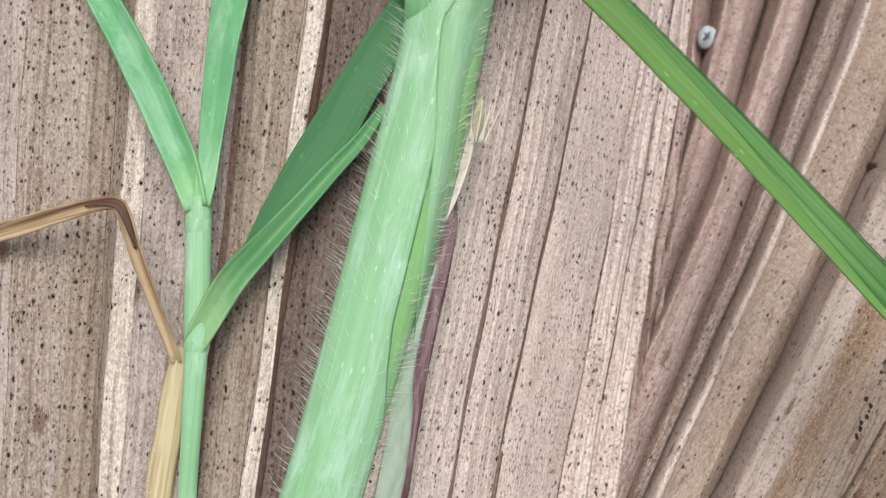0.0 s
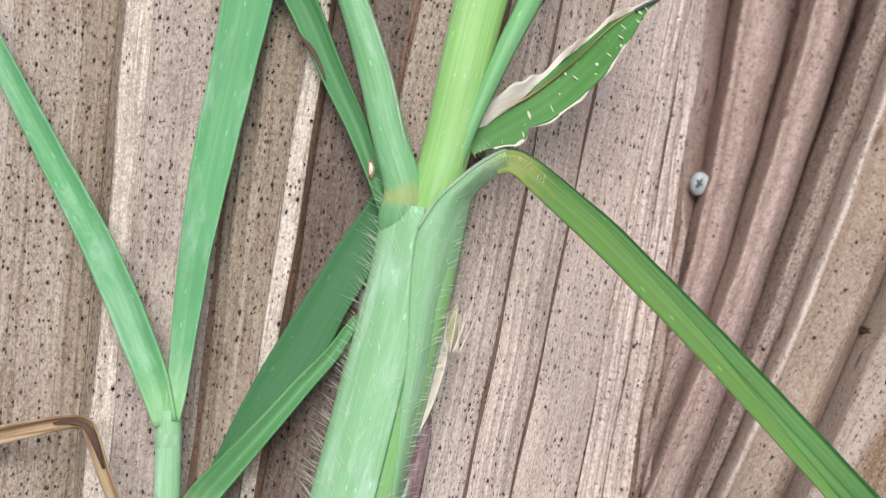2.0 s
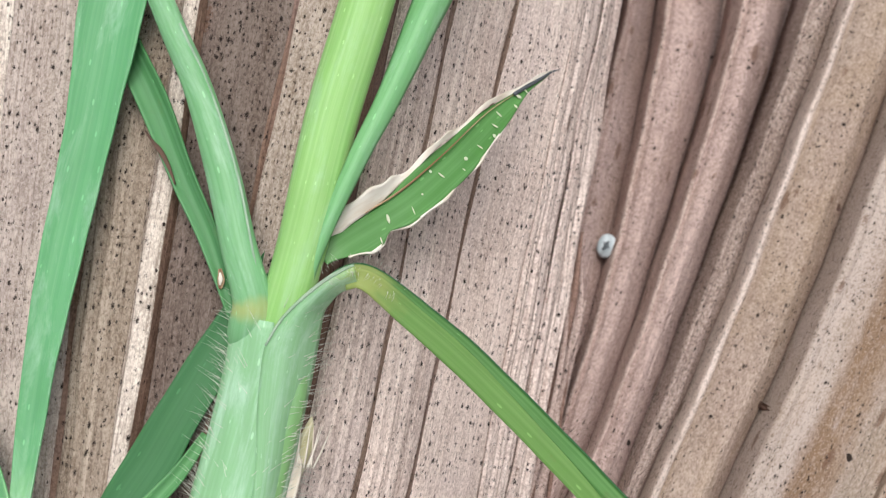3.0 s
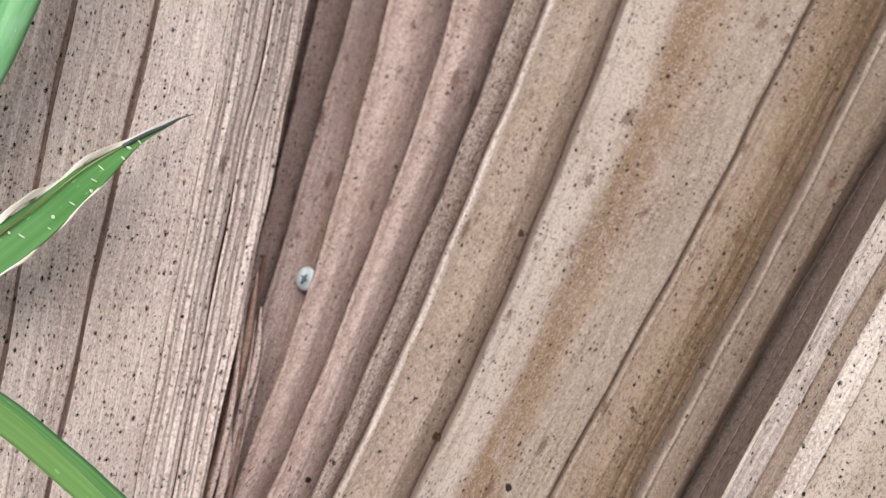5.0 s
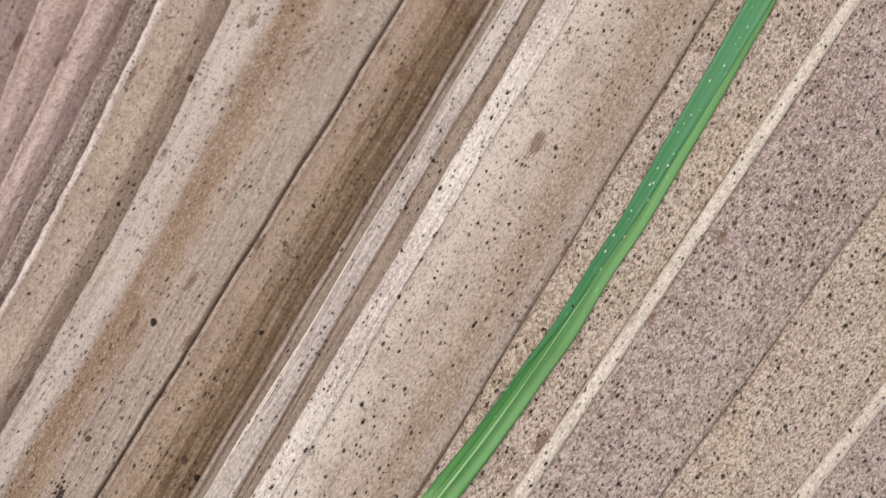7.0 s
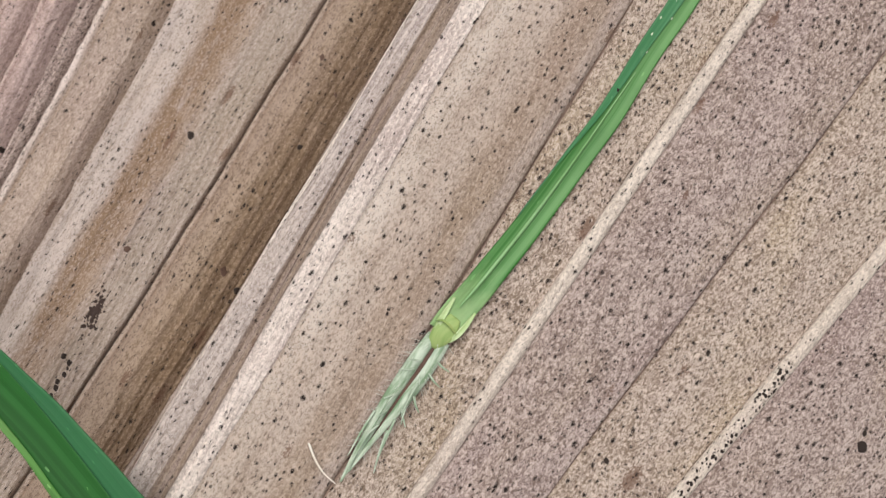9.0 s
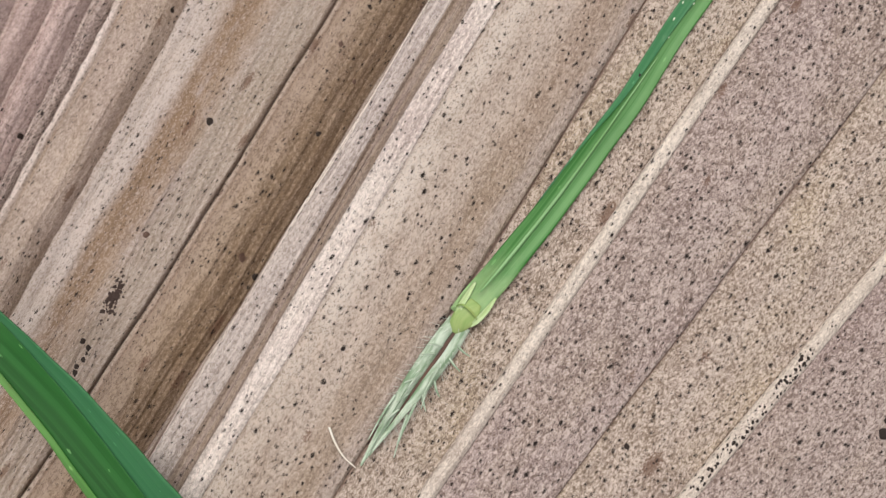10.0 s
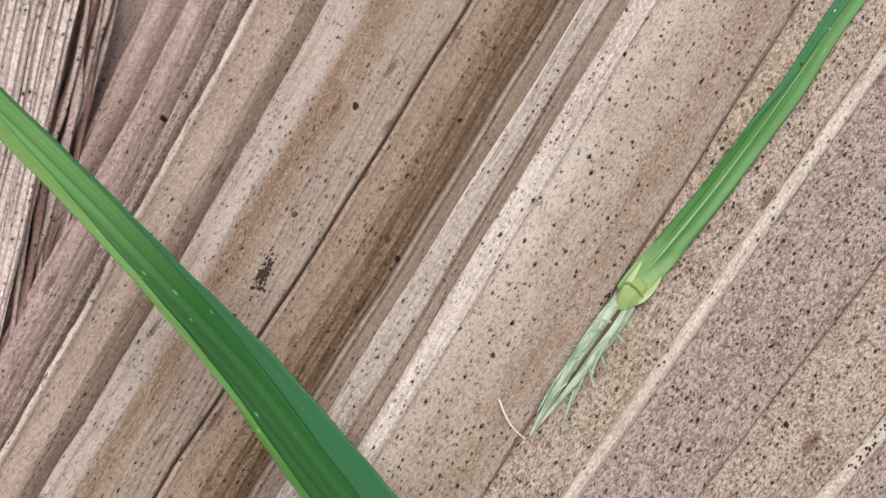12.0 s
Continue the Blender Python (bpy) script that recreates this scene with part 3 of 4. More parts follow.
# the slope down to the crease
COMB = {"ripple": 0.05, "pitch": 0.7, "nu": 72, "ny": 120, "ridges": 6}
S = [(-34.6, 0.163, 50.4, -0.10), (-33.8, 0.163, 50.6, -0.10), (-28.4, 0.152, 44.6, -0.11), (-27.95, 0.152, 44.0, -0.11), (-21.6, 0.172, 36.9, -0.15), (-21.15, 0.174, 35.9, -0.15), (-12.6, 0.166, 28.3, -0.11), (-8.9, 0.164, 21.8, -0.19),
     (-5.1, 0.163, 15.0, -0.275), (-6.0, 0.164, 10.5, -0.31), (-11.5, 0.19, -5.0, -0.46)]
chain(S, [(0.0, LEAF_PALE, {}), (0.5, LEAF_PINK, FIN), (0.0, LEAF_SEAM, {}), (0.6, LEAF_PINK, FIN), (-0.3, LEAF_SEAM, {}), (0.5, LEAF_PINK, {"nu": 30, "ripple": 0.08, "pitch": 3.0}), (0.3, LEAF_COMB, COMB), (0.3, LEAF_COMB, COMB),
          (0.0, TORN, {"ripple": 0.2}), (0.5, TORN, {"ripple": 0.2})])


# the pleated fan in the hollow: each pleat starts with a raised lip and rolls down under the next
def way(line, y):
    """The place of a pleat's lip: x, its slope and curve, z and its slope along y."""
    x0, m, z0, sl, q = line
    return np.array((x0 + m * y + q * max(y, -75.0) ** 2 + 0.15 * math.sin(y * 0.11 + x0) + 0.08 * math.sin(y * 0.37 + x0 * 3), y, z0 + sl * y + 0.12 * math.sin(y * 0.12 + x0 * 2)))


def pleat(a, b, material, deep=6.0, wall=7.0, bulge=1.2, lip=(0.9, 0.5), turn=0.55, power=1.25, steep=0.35, rise=0.15, ripple=0.06, ledge=0.0, widen=0.0, ny=150, nu=44, label=""):
    """One pleat from its lip a to the lip b of the next: a wall up to the lip, the lip, a rounded back, and the fall under the next lip. turn is where the fall begins, steep how sheer it ends, rise how far the back climbs to the next lip, ledge a small step across the back, widen how much deeper it grows as the fan opens."""
    lw, lh = lip
    ph = (a[0] * 5.1) % 6.28
    wide = way(b, 0)[0] - way(a, 0)[0]
    rows, uvs, acs = [], [], []
    for i in range(ny):
        y = Y0 + (Y1 - Y0) * i / (ny - 1)
        A, B = way(a, y), way(b, y)
        w = max(B[0] - A[0], 0.8)
        run = math.hypot(1, a[1])
        sink = deep * max(0.3, 1 + widen * y / 50)
        fray = 0.10 * math.sin(y * 1.3 + ph) + 0.07 * math.sin(y * 2.9 + ph * 2) + 0.05 * math.sin(y * 6.1)
        prof = [(-0.5, -wall), (-0.35, -wall * 0.5), (-0.22, -0.9), (-0.12, -0.1), (0.05 + fray, lh * 0.8), (lw * 0.3, lh + fray * 0.5), (lw * 0.75, lh * 0.8), (lw, lh * 0.2), (lw * 1.25, -0.05)]
        for u in lw * 1.6 / w + (1.04 - lw * 1.6 / w) * np.linspace(0, 1, nu) ** 0.75:
            step = min(1.0, max(0.0, (u - turn) / (1 - 0.3 / w - turn)))
            fall = (1 - steep) * step ** power + steep * (1 - math.sqrt(1 - step * step))
            h = bulge * math.sin(math.pi * min(1.0, u / 1.06) ** 0.7) - sink * fall
            h += ledge / (1 + math.exp(-(u - 0.5 - 0.012 * math.sin(y * 0.2)) * 55)) - (ledge * u if ledge else 0.0)
            wob = u * w * 2.6 + ph + 0.5 * math.sin(y * 0.05 + u * 3)
            h += ripple * min(1, 4 * u) * (math.sin(wob) + 0.7 * math.sin(wob * 2.7 + 0.03 * y) + 0.5 * math.sin(y * 0.33 + wob) * math.sin(y * 0.09 + ph))
            prof.append((u * w, (B[2] - A[2]) * rise * min(u, 1.0) + h))
        r, uv, ac = [], [], []
        length, last = 0.0, prof[0]
        for d, h in prof:
            length += math.hypot(d - last[0], h - last[1])
            last = (d, h)
            r.append(mm(A[0] + d, y, A[2] + h))
            ac.append((min(1.0, max(0.0, d / w)), y / 1000))
            uv.append((length * wide / w / run / 1000 + ph + a[0] * 0.01, (y * run + d * a[1] / run) / 1000))
        rows.append(r)
        uvs.append(uv)
        acs.append(ac)
    return part("leaf_fold", sheet("leaf_fold", rows, uvs, 0.4, across=acs), material, palm, label)


LIPS = [(-12.5, 0.15, -8.0, -0.45, -0.0009), (-7.4, 0.172, 1.0, -0.40, 0.0), (-4.5, 0.244, -2.0, -0.45, -0.0005), (2.2, 0.273, 0.6, -0.48, -0.0011), (10.3, 0.3605, 4.8, -0.41, -0.0011), (17.7, 0.406, 8.0, -0.36, -0.0006),
        (22.05, 0.432, 10.3, -0.345, -0.00065), (34.2, 0.4555, 15.6, -0.32, -0.0009), (57.0, 0.6005, 14.8, -0.305, -0.0003), (69.8, 0.619, 13.4, -0.327, -0.0002), (79.6, 0.695, 10.2, -0.365, 0.0002)]
for a, b, (material, shape) in zip(LIPS, LIPS[1:], [
        (LEAF_ROSE, {"deep": 5.0}),
        (LEAF_ROSE, {"deep": 7.5, "wall": 15.0, "bulge": 0.4, "lip": (0.5, 0.2), "turn": 0.12, "power": 1.1, "widen": 1.2}),
        (LEAF_ROSE, {"deep": 6.0, "wall": 16.0, "bulge": 0.5, "lip": (0.6, 0.3), "turn": 0.2, "power": 1.1, "widen": 1.3}),
        (LEAF_ROSE, {"deep": 8.0, "wall": 18.0, "bulge": 1.4, "lip": (0.7, 0.3), "turn": 0.36, "widen": 0.6}),
        (LEAF_ROSE, {"deep": 8.0, "wall": 14.0, "bulge": 1.2, "lip": (0.7, 0.4), "turn": 0.36, "widen": 0.5}),
        (LEAF_MAUVE, {"deep": 4.0, "wall": 13.0, "bulge": 0.4, "lip": (0.8, 0.5), "turn": 0.4, "rise": 0.3}),
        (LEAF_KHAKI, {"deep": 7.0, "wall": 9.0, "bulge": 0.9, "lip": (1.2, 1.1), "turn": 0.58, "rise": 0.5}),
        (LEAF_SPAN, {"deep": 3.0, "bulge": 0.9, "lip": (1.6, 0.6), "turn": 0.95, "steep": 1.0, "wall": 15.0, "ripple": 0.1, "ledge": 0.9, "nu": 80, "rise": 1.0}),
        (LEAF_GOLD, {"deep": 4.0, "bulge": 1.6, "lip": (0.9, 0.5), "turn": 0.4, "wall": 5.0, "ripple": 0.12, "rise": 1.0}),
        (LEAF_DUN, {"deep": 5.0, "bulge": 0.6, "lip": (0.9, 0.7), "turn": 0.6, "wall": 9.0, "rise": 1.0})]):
    pleat(a, b, material, **shape)
# the broad segment that laps over the fan, with the flank that drops into the hollow
R = [(80.2, 0.695, 2.0, -0.36), (77.4, 0.675, 20.0, -0.32), (72.6, 0.632, 41.4, -0.20), (73.0, 0.632, 42.3, -0.20), (75.5, 0.624, 42.9, -0.19), (76.7, 0.624, 42.3, -0.19), (77.9, 0.627, 43.3, -0.19), (81.6, 0.638, 43.8, -0.19), (98.8, 0.673, 44.4, -0.168), (99.2, 0.674, 44.0, -0.168),
     (114.0, 0.757, 44.8, -0.163), (116.0, 0.761, 44.8, -0.163), (135.9, 0.845, 44.8, -0.16), (136.2, 0.846, 44.5, -0.16), (157, 0.946, 44.0, -0.165), (159.6, 0.956, 44.0, -0.165), (190, 1.05, 42.0, -0.17)]
WIDE = {"nu": 30, "ripple": 0.1, "pitch": 4.5}
# the two LEAF_DUN strips paint the grey shade of the groove behind the edge
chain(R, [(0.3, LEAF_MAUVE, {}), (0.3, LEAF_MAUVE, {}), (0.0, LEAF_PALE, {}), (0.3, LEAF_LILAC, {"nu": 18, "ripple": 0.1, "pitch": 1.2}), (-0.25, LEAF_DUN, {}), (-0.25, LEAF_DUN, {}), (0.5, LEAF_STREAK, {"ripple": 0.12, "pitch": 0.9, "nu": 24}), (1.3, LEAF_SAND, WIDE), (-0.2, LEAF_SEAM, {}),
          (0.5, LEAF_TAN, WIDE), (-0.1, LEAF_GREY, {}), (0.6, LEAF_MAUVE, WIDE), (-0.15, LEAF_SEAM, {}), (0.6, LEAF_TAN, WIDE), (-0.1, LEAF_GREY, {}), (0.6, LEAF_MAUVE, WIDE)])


def torn_fibre(pts, label):
    blade("torn_fibre", pts, RUST, palm, label, cup=-0.6, thick=0.3, n=60, nu=8, wave=0.25)


RUSTY = "torn rusty brown fibre in the crease"
torn_fibre([(-5.2, 4, 0.2, 0.6), (-6.4, -2, 2.2, 1.3), (-8.0, -9, 5.2, 1.6), (-9.2, -16, 8.2, 1.3), (-10.6, -23, 11.4, 1.9), (-11.6, -30, 14.6, 1.2), (-14.2, -42, 20.0, 1.7), (-18, -62, 29.5, 1.4), (-24, -90, 42.5, 1.4)], RUSTY)
torn_fibre([(-7.4, -6, 4.6, 0.3), (-8.6, -13, 7.6, 0.9), (-9.8, -20, 10.8, 0.6), (-9.2, -25, 13.0, 1.2), (-9.6, -30, 15.0, 1.0), (-12.0, -38, 18.4, 0.8), (-15.6, -52, 25.0, 1.1), (-19.5, -68, 32.5, 0.4)], RUSTY)
torn_fibre([(-8.6, -4, 6.0, 0.3), (-10.2, -12, 9.4, 0.9), (-11.4, -20, 12.6, 0.8), (-13.2, -29, 16.4, 0.7), (-15.2, -40, 21.2, 0.9), (-18.4, -54, 27.6, 0.3)], RUSTY)

SHRED = "thin torn rosy brown strip along the crease"
rnd = random.Random(14)
for n in range(7):
    start, stop = 7 - 3.2 * n + rnd.uniform(-4, 4), -62 - rnd.uniform(0, 30)
    turn, off, wide = rnd.uniform(0, 6.28), 0.1 + 0.5 * n + rnd.uniform(-0.2, 0.2), rnd.uniform(0.7, 1.5)
    pts = []
    for t in np.linspace(0, 1, 9):
        y = start + (stop - start) * t
        pts.append((-5.1 + 0.163 * y + off + 0.5 * math.sin(y * 0.13 + turn) + 0.25 * math.sin(y * 0.41 + turn * 2), y, 13.8 - 0.275 * y - 0.75 * n + 0.4 * math.sin(y * 0.2 + turn), wide * (0.25 if t in (0.0, 1.0) else rnd.uniform(0.7, 1.2))))
    blade("torn_fibre", pts, RUST if n % 4 == 1 else LEAF_ROSE, palm, SHRED, cup=-0.5, thick=0.3, n=70, nu=7, wave=0.3, roll=rnd.uniform(-25, 25))


def rib(a, width, material):
    """A pale rib standing proud of the leaf along one of its folds."""
    pts = [(a[0] + a[1] * y, y, a[2] + a[3] * y, width) for y in (Y0, -60, -20, 20, Y1)]
    tube("rib", pts, material, palm, "pale straight rib", flat=0.75, n=40, nu=14, rib=0.02, ribs=9)


rib((115, 0.759, 44.9, -0.163), 1.85, RIB)
rib((158.3, 0.951, 44.1, -0.165), 1.85, RIB)

# ---- the large grass plant ----
plant = tagged(empty("grass_plant", (-45, -35, 58)), "fresh green hairy grass shoot lying on the palm leaf", "grass")
STEM_PTS = [(-40.6, -9.0, 61.2, 9.0), (-42.1, -20.2, 61.3, 9.3), (-44.8, -33.2, 61.8, 9.4), (-47.6, -46.0, 62.2, 9.1), (-50.5, -58.7, 62.6, 8.8), (-55, -77.5, 63, 8.7), (-58, -92, 63, 8.7)]
def seam(s):
    """How far round the outer sheath reaches, along the stem."""
    return -25.0, float(np.interp(s, (0.0, 0.3, 0.53, 0.6, 0.66, 1.0), (97, 120, 127, 140, 165, 185)))


tube("stem", [(-41.4, -15, 61.2, 8.8)] + STEM_PTS[1:], STEM_GREEN, plant, "thick green stem", flat=0.62, n=60)
tube("outer_sheath", [(-41.0, -11.8, 61.2, 9.1)] + STEM_PTS[1:], STEM, plant, "pale bluish green leaf sheath wrapped round the stem", flat=0.62, n=60, raised=0.16, taper=seam)
blade("membrane", [(-41.2, -41.5, 61.8, 0.3), (-42.8, -47, 62.1, 1.2), (-44.5, -52.2, 62.4, 2.7), (-45.2, -55.3, 62.5, 3.7), (-45.8, -58.5, 62.6, 4.8), (-46.5, -62.2, 62.6, 5.7), (-47.5, -67, 62.6, 6.2), (-50.5, -78, 62.6, 6.2), (-53.5, -90, 62.6, 6.2)], MEMBRANE, plant, "whitish thin sheath edge", cup=-0.5, roll=-28, thick=0.12)
tube("culm", [(-41.0, -16, 61.8, 4.6), (-39.7, -9.1, 62.2, 5.3), (-38.3, -2.1, 61.6, 5.5), (-36.2, 10.5, 60.4, 5.9), (-33.7, 20.8, 59.8, 6.0), (-28, 44, 58.5, 6.1), (-22, 66, 57.5, 6.0)], STEM_BRIGHT, plant, "light yellow-green upper stem", flat=0.8)
ruled("sheath_flap", [(-43.4, -50.0, 62.4), (-42.7, -42.0, 63.6), (-42.3, -34.0, 64.4), (-41.9, -27.2, 64.6), (-42.0, -21.6, 64.55), (-41.9, -17.7, 64.5), (-41.5, -14.3, 64.5), (-39.9, -11.5, 64.8), (-37.8, -9.2, 65.3), (-35.6, -7.3, 65.9), (-33.6, -6.0, 66.4), (-32.3, -5.4, 66.7)],
      [(-43.6, -50.6, 61.6), (-41.7, -42.4, 61.0), (-39.9, -34.4, 61.0), (-38.5, -27.5, 61.0), (-37.6, -22.3, 61.0), (-36.8, -17.7, 61.2), (-36.2, -13.6, 61.6), (-35.7, -10.7, 62.4), (-35.0, -9.6, 63.2), (-34.2, -8.7, 64.0), (-33.1, -8.0, 64.8), (-31.9, -7.6, 65.4)], 1.3, FLAP, plant, "pale bluish green sheath mouth", n=90, thick=0.1)
tube("side_shoot", [(-44.2, -16, 60.4, 3.6), (-43.8, -13, 62.3, 4.5), (-43.4, -9.6, 63.0, 4.2), (-45.3, -3.6, 62.6, 3.9), (-47.5, 4.1, 62, 3.7), (-50.8, 13.0, 61, 3.2), (-54.6, 20.5, 60, 2.9), (-62, 36, 58.5, 2.4), (-70, 54, 57.5, 2.0)], SHOOT_SIDE, plant, "green side shoot with a yellowish node", flat=0.7)
blade("leaf_edge", [(-41.9, -10.4, 63.9, 0.12), (-43.4, -4.6, 63.7, 0.18), (-45.7, 3.8, 62.9, 0.2), (-49.3, 12.8, 61.8, 0.2), (-53.3, 20.2, 60.9, 0.2)], MEMBRANE, plant, cup=0.3, thick=0.12)
blade("rolled_leaf", [(-37.6, -9.5, 63.2, 0.8), (-37.0, -5.5, 63.4, 1.1), (-35.2, 0.3, 63.2, 1.8), (-32.6, 7.0, 62.6, 2.3), (-29.9, 13.5, 61.2, 2.8), (-27.4, 20.6, 59.7, 3.6), (-25.0, 27.5, 58.6, 4.4), (-20, 42, 56, 4.6), (-13, 60, 52, 4.2)], SIDE, plant, "young green leaf beside the stem", cup=-0.7, thick=0.3)
FLAG_PTS = [(-34.6, -7.6, 65.0, 2.0), (-33.4, -6.9, 65.6, 2.3), (-32.0, -6.5, 66.0, 2.5), (-30.5, -6.9, 65.9, 2.7), (-28.6, -8.2, 65.4, 3.0), (-25.7, -10.5, 64.8, 3.3), (-21.6, -13.7, 64.0, 3.6), (-16, -18.7, 63.0, 3.7), (-8, -26.2, 62.5, 3.8), (0, -34.1, 62.3, 4.0), (8, -42.2, 62.6, 4.3),
            (16, -50.7, 63.2, 4.9), (24, -59.3, 64.0, 6.2), (31.4, -68.5, 65.0, 7.5), (40.8, -80.0, 65.5, 8.4), (56, -95, 66, 9.0)]


def turned(q):
    """Where the turned half of the flag leaf begins across it."""
    return float(np.interp(q[0], (-30, 2, 10, 16, 24, 32, 50), (-0.97, -0.95, -0.9, -0.74, -0.4, -0.2, -0.1)))


def margin(q):
    """Where the yellowish margin of the flag leaf begins across it."""
    return float(np.interp(q[0], (-30, -20, -8, 2, 10, 24, 50), (-0.6, -0.45, -0.1, 0.35, 0.66, 0.8, 0.82)))


flag = blade("flag_leaf", FLAG_PTS, FLAG, plant, "long dark green leaf blade bent outwards", cup=0.1, n=100, nu=14, keel=0.12, lo=turned, hi=margin)
blade("leaf_margin", FLAG_PTS[1:], FLAG_EDGE, flag, "yellowish green leaf margin", cup=0.1, n=90, nu=7, keel=0.12, lo=margin, hi=1.0)
blade("other_half", FLAG_PTS, BLADE_TEAL, flag, "bluish green half of the blade", cup=0.15, n=100, nu=9, keel=0.16, lo=-1.0, hi=turned)
blade("ligule", [(-41.4, -14.2, 64.95, 0.12), (-39.9, -11.5, 65.2, 0.2), (-37.8, -9.2, 65.6, 0.25), (-35.6, -7.3, 66.1, 0.28), (-33.6, -6.0, 66.6, 0.28), (-32.3, -5.4, 66.9, 0.15)], MEMBRANE, flag, "whitish rim of the sheath mouth", cup=0.3, n=24, nu=5, thick=0.15)
DAMAGED = [(-36.4, -4.8, 61.5, 3.6), (-34.8, -3.2, 60.8, 5.2), (-32.8, -1.6, 59.5, 5.9), (-29.8, 0.6, 57.6, 5.7), (-26.7, 3.25, 55.4, 5.4), (-22.25, 8.4, 50.5, 4.8), (-18.1, 13.9, 44.8, 3.3), (-14.5, 18.2, 39.6, 1.2), (-11.0, 21.8, 33, 0.3)]


def papery(q):
    """How far the bleached margin reaches across the torn leaf."""
    return float(np.interp(q[0], (-35.6, -34, -30, -27, -23, -18, -14, -11), (-0.55, -0.3, -0.45, -0.76, -0.86, -0.82, -0.4, 0.9)))


def torn(q):
    """The ragged lower edge of the torn leaf."""
    return float(np.interp(q[0], (-36, -33, -31.5, -30.6, -29, -26, -11), (0.5, 0.98, 0.9, 0.62, 0.85, 1.0, 1.0)))


dmg = blade("damaged_leaf", DAMAGED, BLADE_MID, plant, "torn green leaf tip with bleached margin", cup=0.15, lo=papery, hi=torn, wave=0.15, n=70)
blade("dry_margin", DAMAGED[1:], BLEACHED, dmg, "bleached papery margin", cup=0.3, lo=lambda q: -1.05 + 0.05 * math.sin(q[0] * 2.1), hi=papery, nu=7, wave=0.3, lift=0.06, n=70)
blade("pale_vein", [(-32.2, 0.4, 59.0, 0.12), (-28.4, 3.4, 56.3, 0.22), (-24.1, 8.0, 52.2, 0.15), (-19.4, 13.8, 46.0, 0.1), (-15.6, 17.4, 41, 0.08)], BROWN, dmg, "thin brown vein", cup=0, nu=4, thick=0.1, lift=0.2)
tube("curled_tip", [(-16.0, 17.0, 42.0, 0.5), (-14.2, 18.6, 39.4, 0.5), (-12.6, 20.0, 36.6, 0.42), (-11.0, 21.6, 33.2, 0.3), (-9.8, 22.4, 31, 0.12)], GREY, dmg, "dark dried curled tip", flat=0.7, n=20, nu=10)
rnd = random.Random(31)
q = glide(DAMAGED, 101)
tn, sd, upw, _ = along(q)
for u, v in ((0.5, 0.2), (0.3, 0.75), (0.6, 0.7), (0.66, 0.55), (0.8, 0.75), (0.45, 0.5), (0.75, 0.1), (0.62, 0.4), (0.55, -0.3), (0.83, 0.3), (0.7, 0.8), (0.36, 0.2), (0.57, 0.15), (0.72, 0.45), (0.86, 0.6)):
    i = int(u * 100)
    c = q[i, :3] + sd[i] * v * q[i, 3] / 2 + upw[i] * 0.35
    reach, slant, fat = rnd.uniform(0.12, 0.5), rnd.uniform(-0.4, 0.4), rnd.uniform(0.12, 0.42)
    blade("fleck", [(*(c + (sd[i] * reach + tn[i] * slant * reach) * t), fat * f) for t, f in ((-1, 0.3), (-0.4, 0.9), (0.3, 1.0), (1, 0.25))], FLECK, dmg, cup=0.0, n=9, nu=4, thick=0.08)
blade("pale_edge", DAMAGED[1:7], BLEACHED, dmg, cup=0.15, lo=lambda q: torn(q) - 0.05, hi=lambda q: torn(q) + 0.05 + 0.05 * math.sin(q[0] * 1.9), nu=3, wave=0.15, lift=0.04, n=60)
BACK = [(-44.6, -14, 61.2, 1.2), (-46.8, -8.2, 61.2, 1.5), (-49.1, -2.7, 60.3, 2.2), (-51.4, 1.7, 59.8, 2.5), (-53.3, 5.5, 59.3, 2.7), (-55.5, 10.0, 58.2, 3.2), (-57.8, 14.1, 57.2, 3.3), (-61.5, 20.5, 56.0, 3.0), (-68, 33, 54.4, 2.4), (-77, 52, 52, 1.6)]
back = blade("back_leaf", BACK, BACK_GREEN, plant, "narrow green leaf with a brown nick", cup=0.5)
blade("brown_margin", [(-53.0, 2.6, 60.5, 0.1), (-53.9, 4.6, 60.3, 0.35), (-54.9, 6.2, 60.2, 0.5), (-56.0, 7.4, 60.0, 0.25), (-56.8, 8.4, 59.9, 0.1)], ROT, back, "withered brown nick in the margin", cup=0.1, nu=6, n=20)
prp = blade("purple_sheath", [(-39.6, -33.4, 59.4, 0.6), (-40.0, -35.6, 59.7, 2.4), (-40.6, -38.2, 59.9, 3.6), (-41.6, -44, 60.2, 3.9), (-43.0, -52, 60.4, 3.9), (-44.0, -60, 60.6, 3.8), (-45.2, -70, 60.8, 3.8), (-48.2, -88, 61, 3.8)], PURPLE, plant, "dry purplish leaf sheath", cup=-0.4, thick=0.2, roll=20)
blade("pale_edge", [(-37.9, -25.6, 60.2, 0.7), (-38.6, -29.2, 60.6, 1.5), (-39.8, -33.4, 60.9, 1.5), (-41.5, -38.0, 61.0, 1.0), (-42.9, -43.6, 61.4, 0.8), (-44.2, -50, 61.6, 0.5)], BLEACHED, prp, "cream coloured margin", cup=0.2)
tube("sheath_tip", [(-36.9, -22.0, 59.8, 0.2), (-37.1, -23.4, 60.0, 1.1), (-37.4, -25.0, 60.1, 1.6), (-37.9, -27.2, 60.0, 1.3), (-38.6, -30.0, 60.0, 0.6)], TIP, prp, "straw coloured tip", flat=0.5, n=20, rib=0.05, ribs=7)
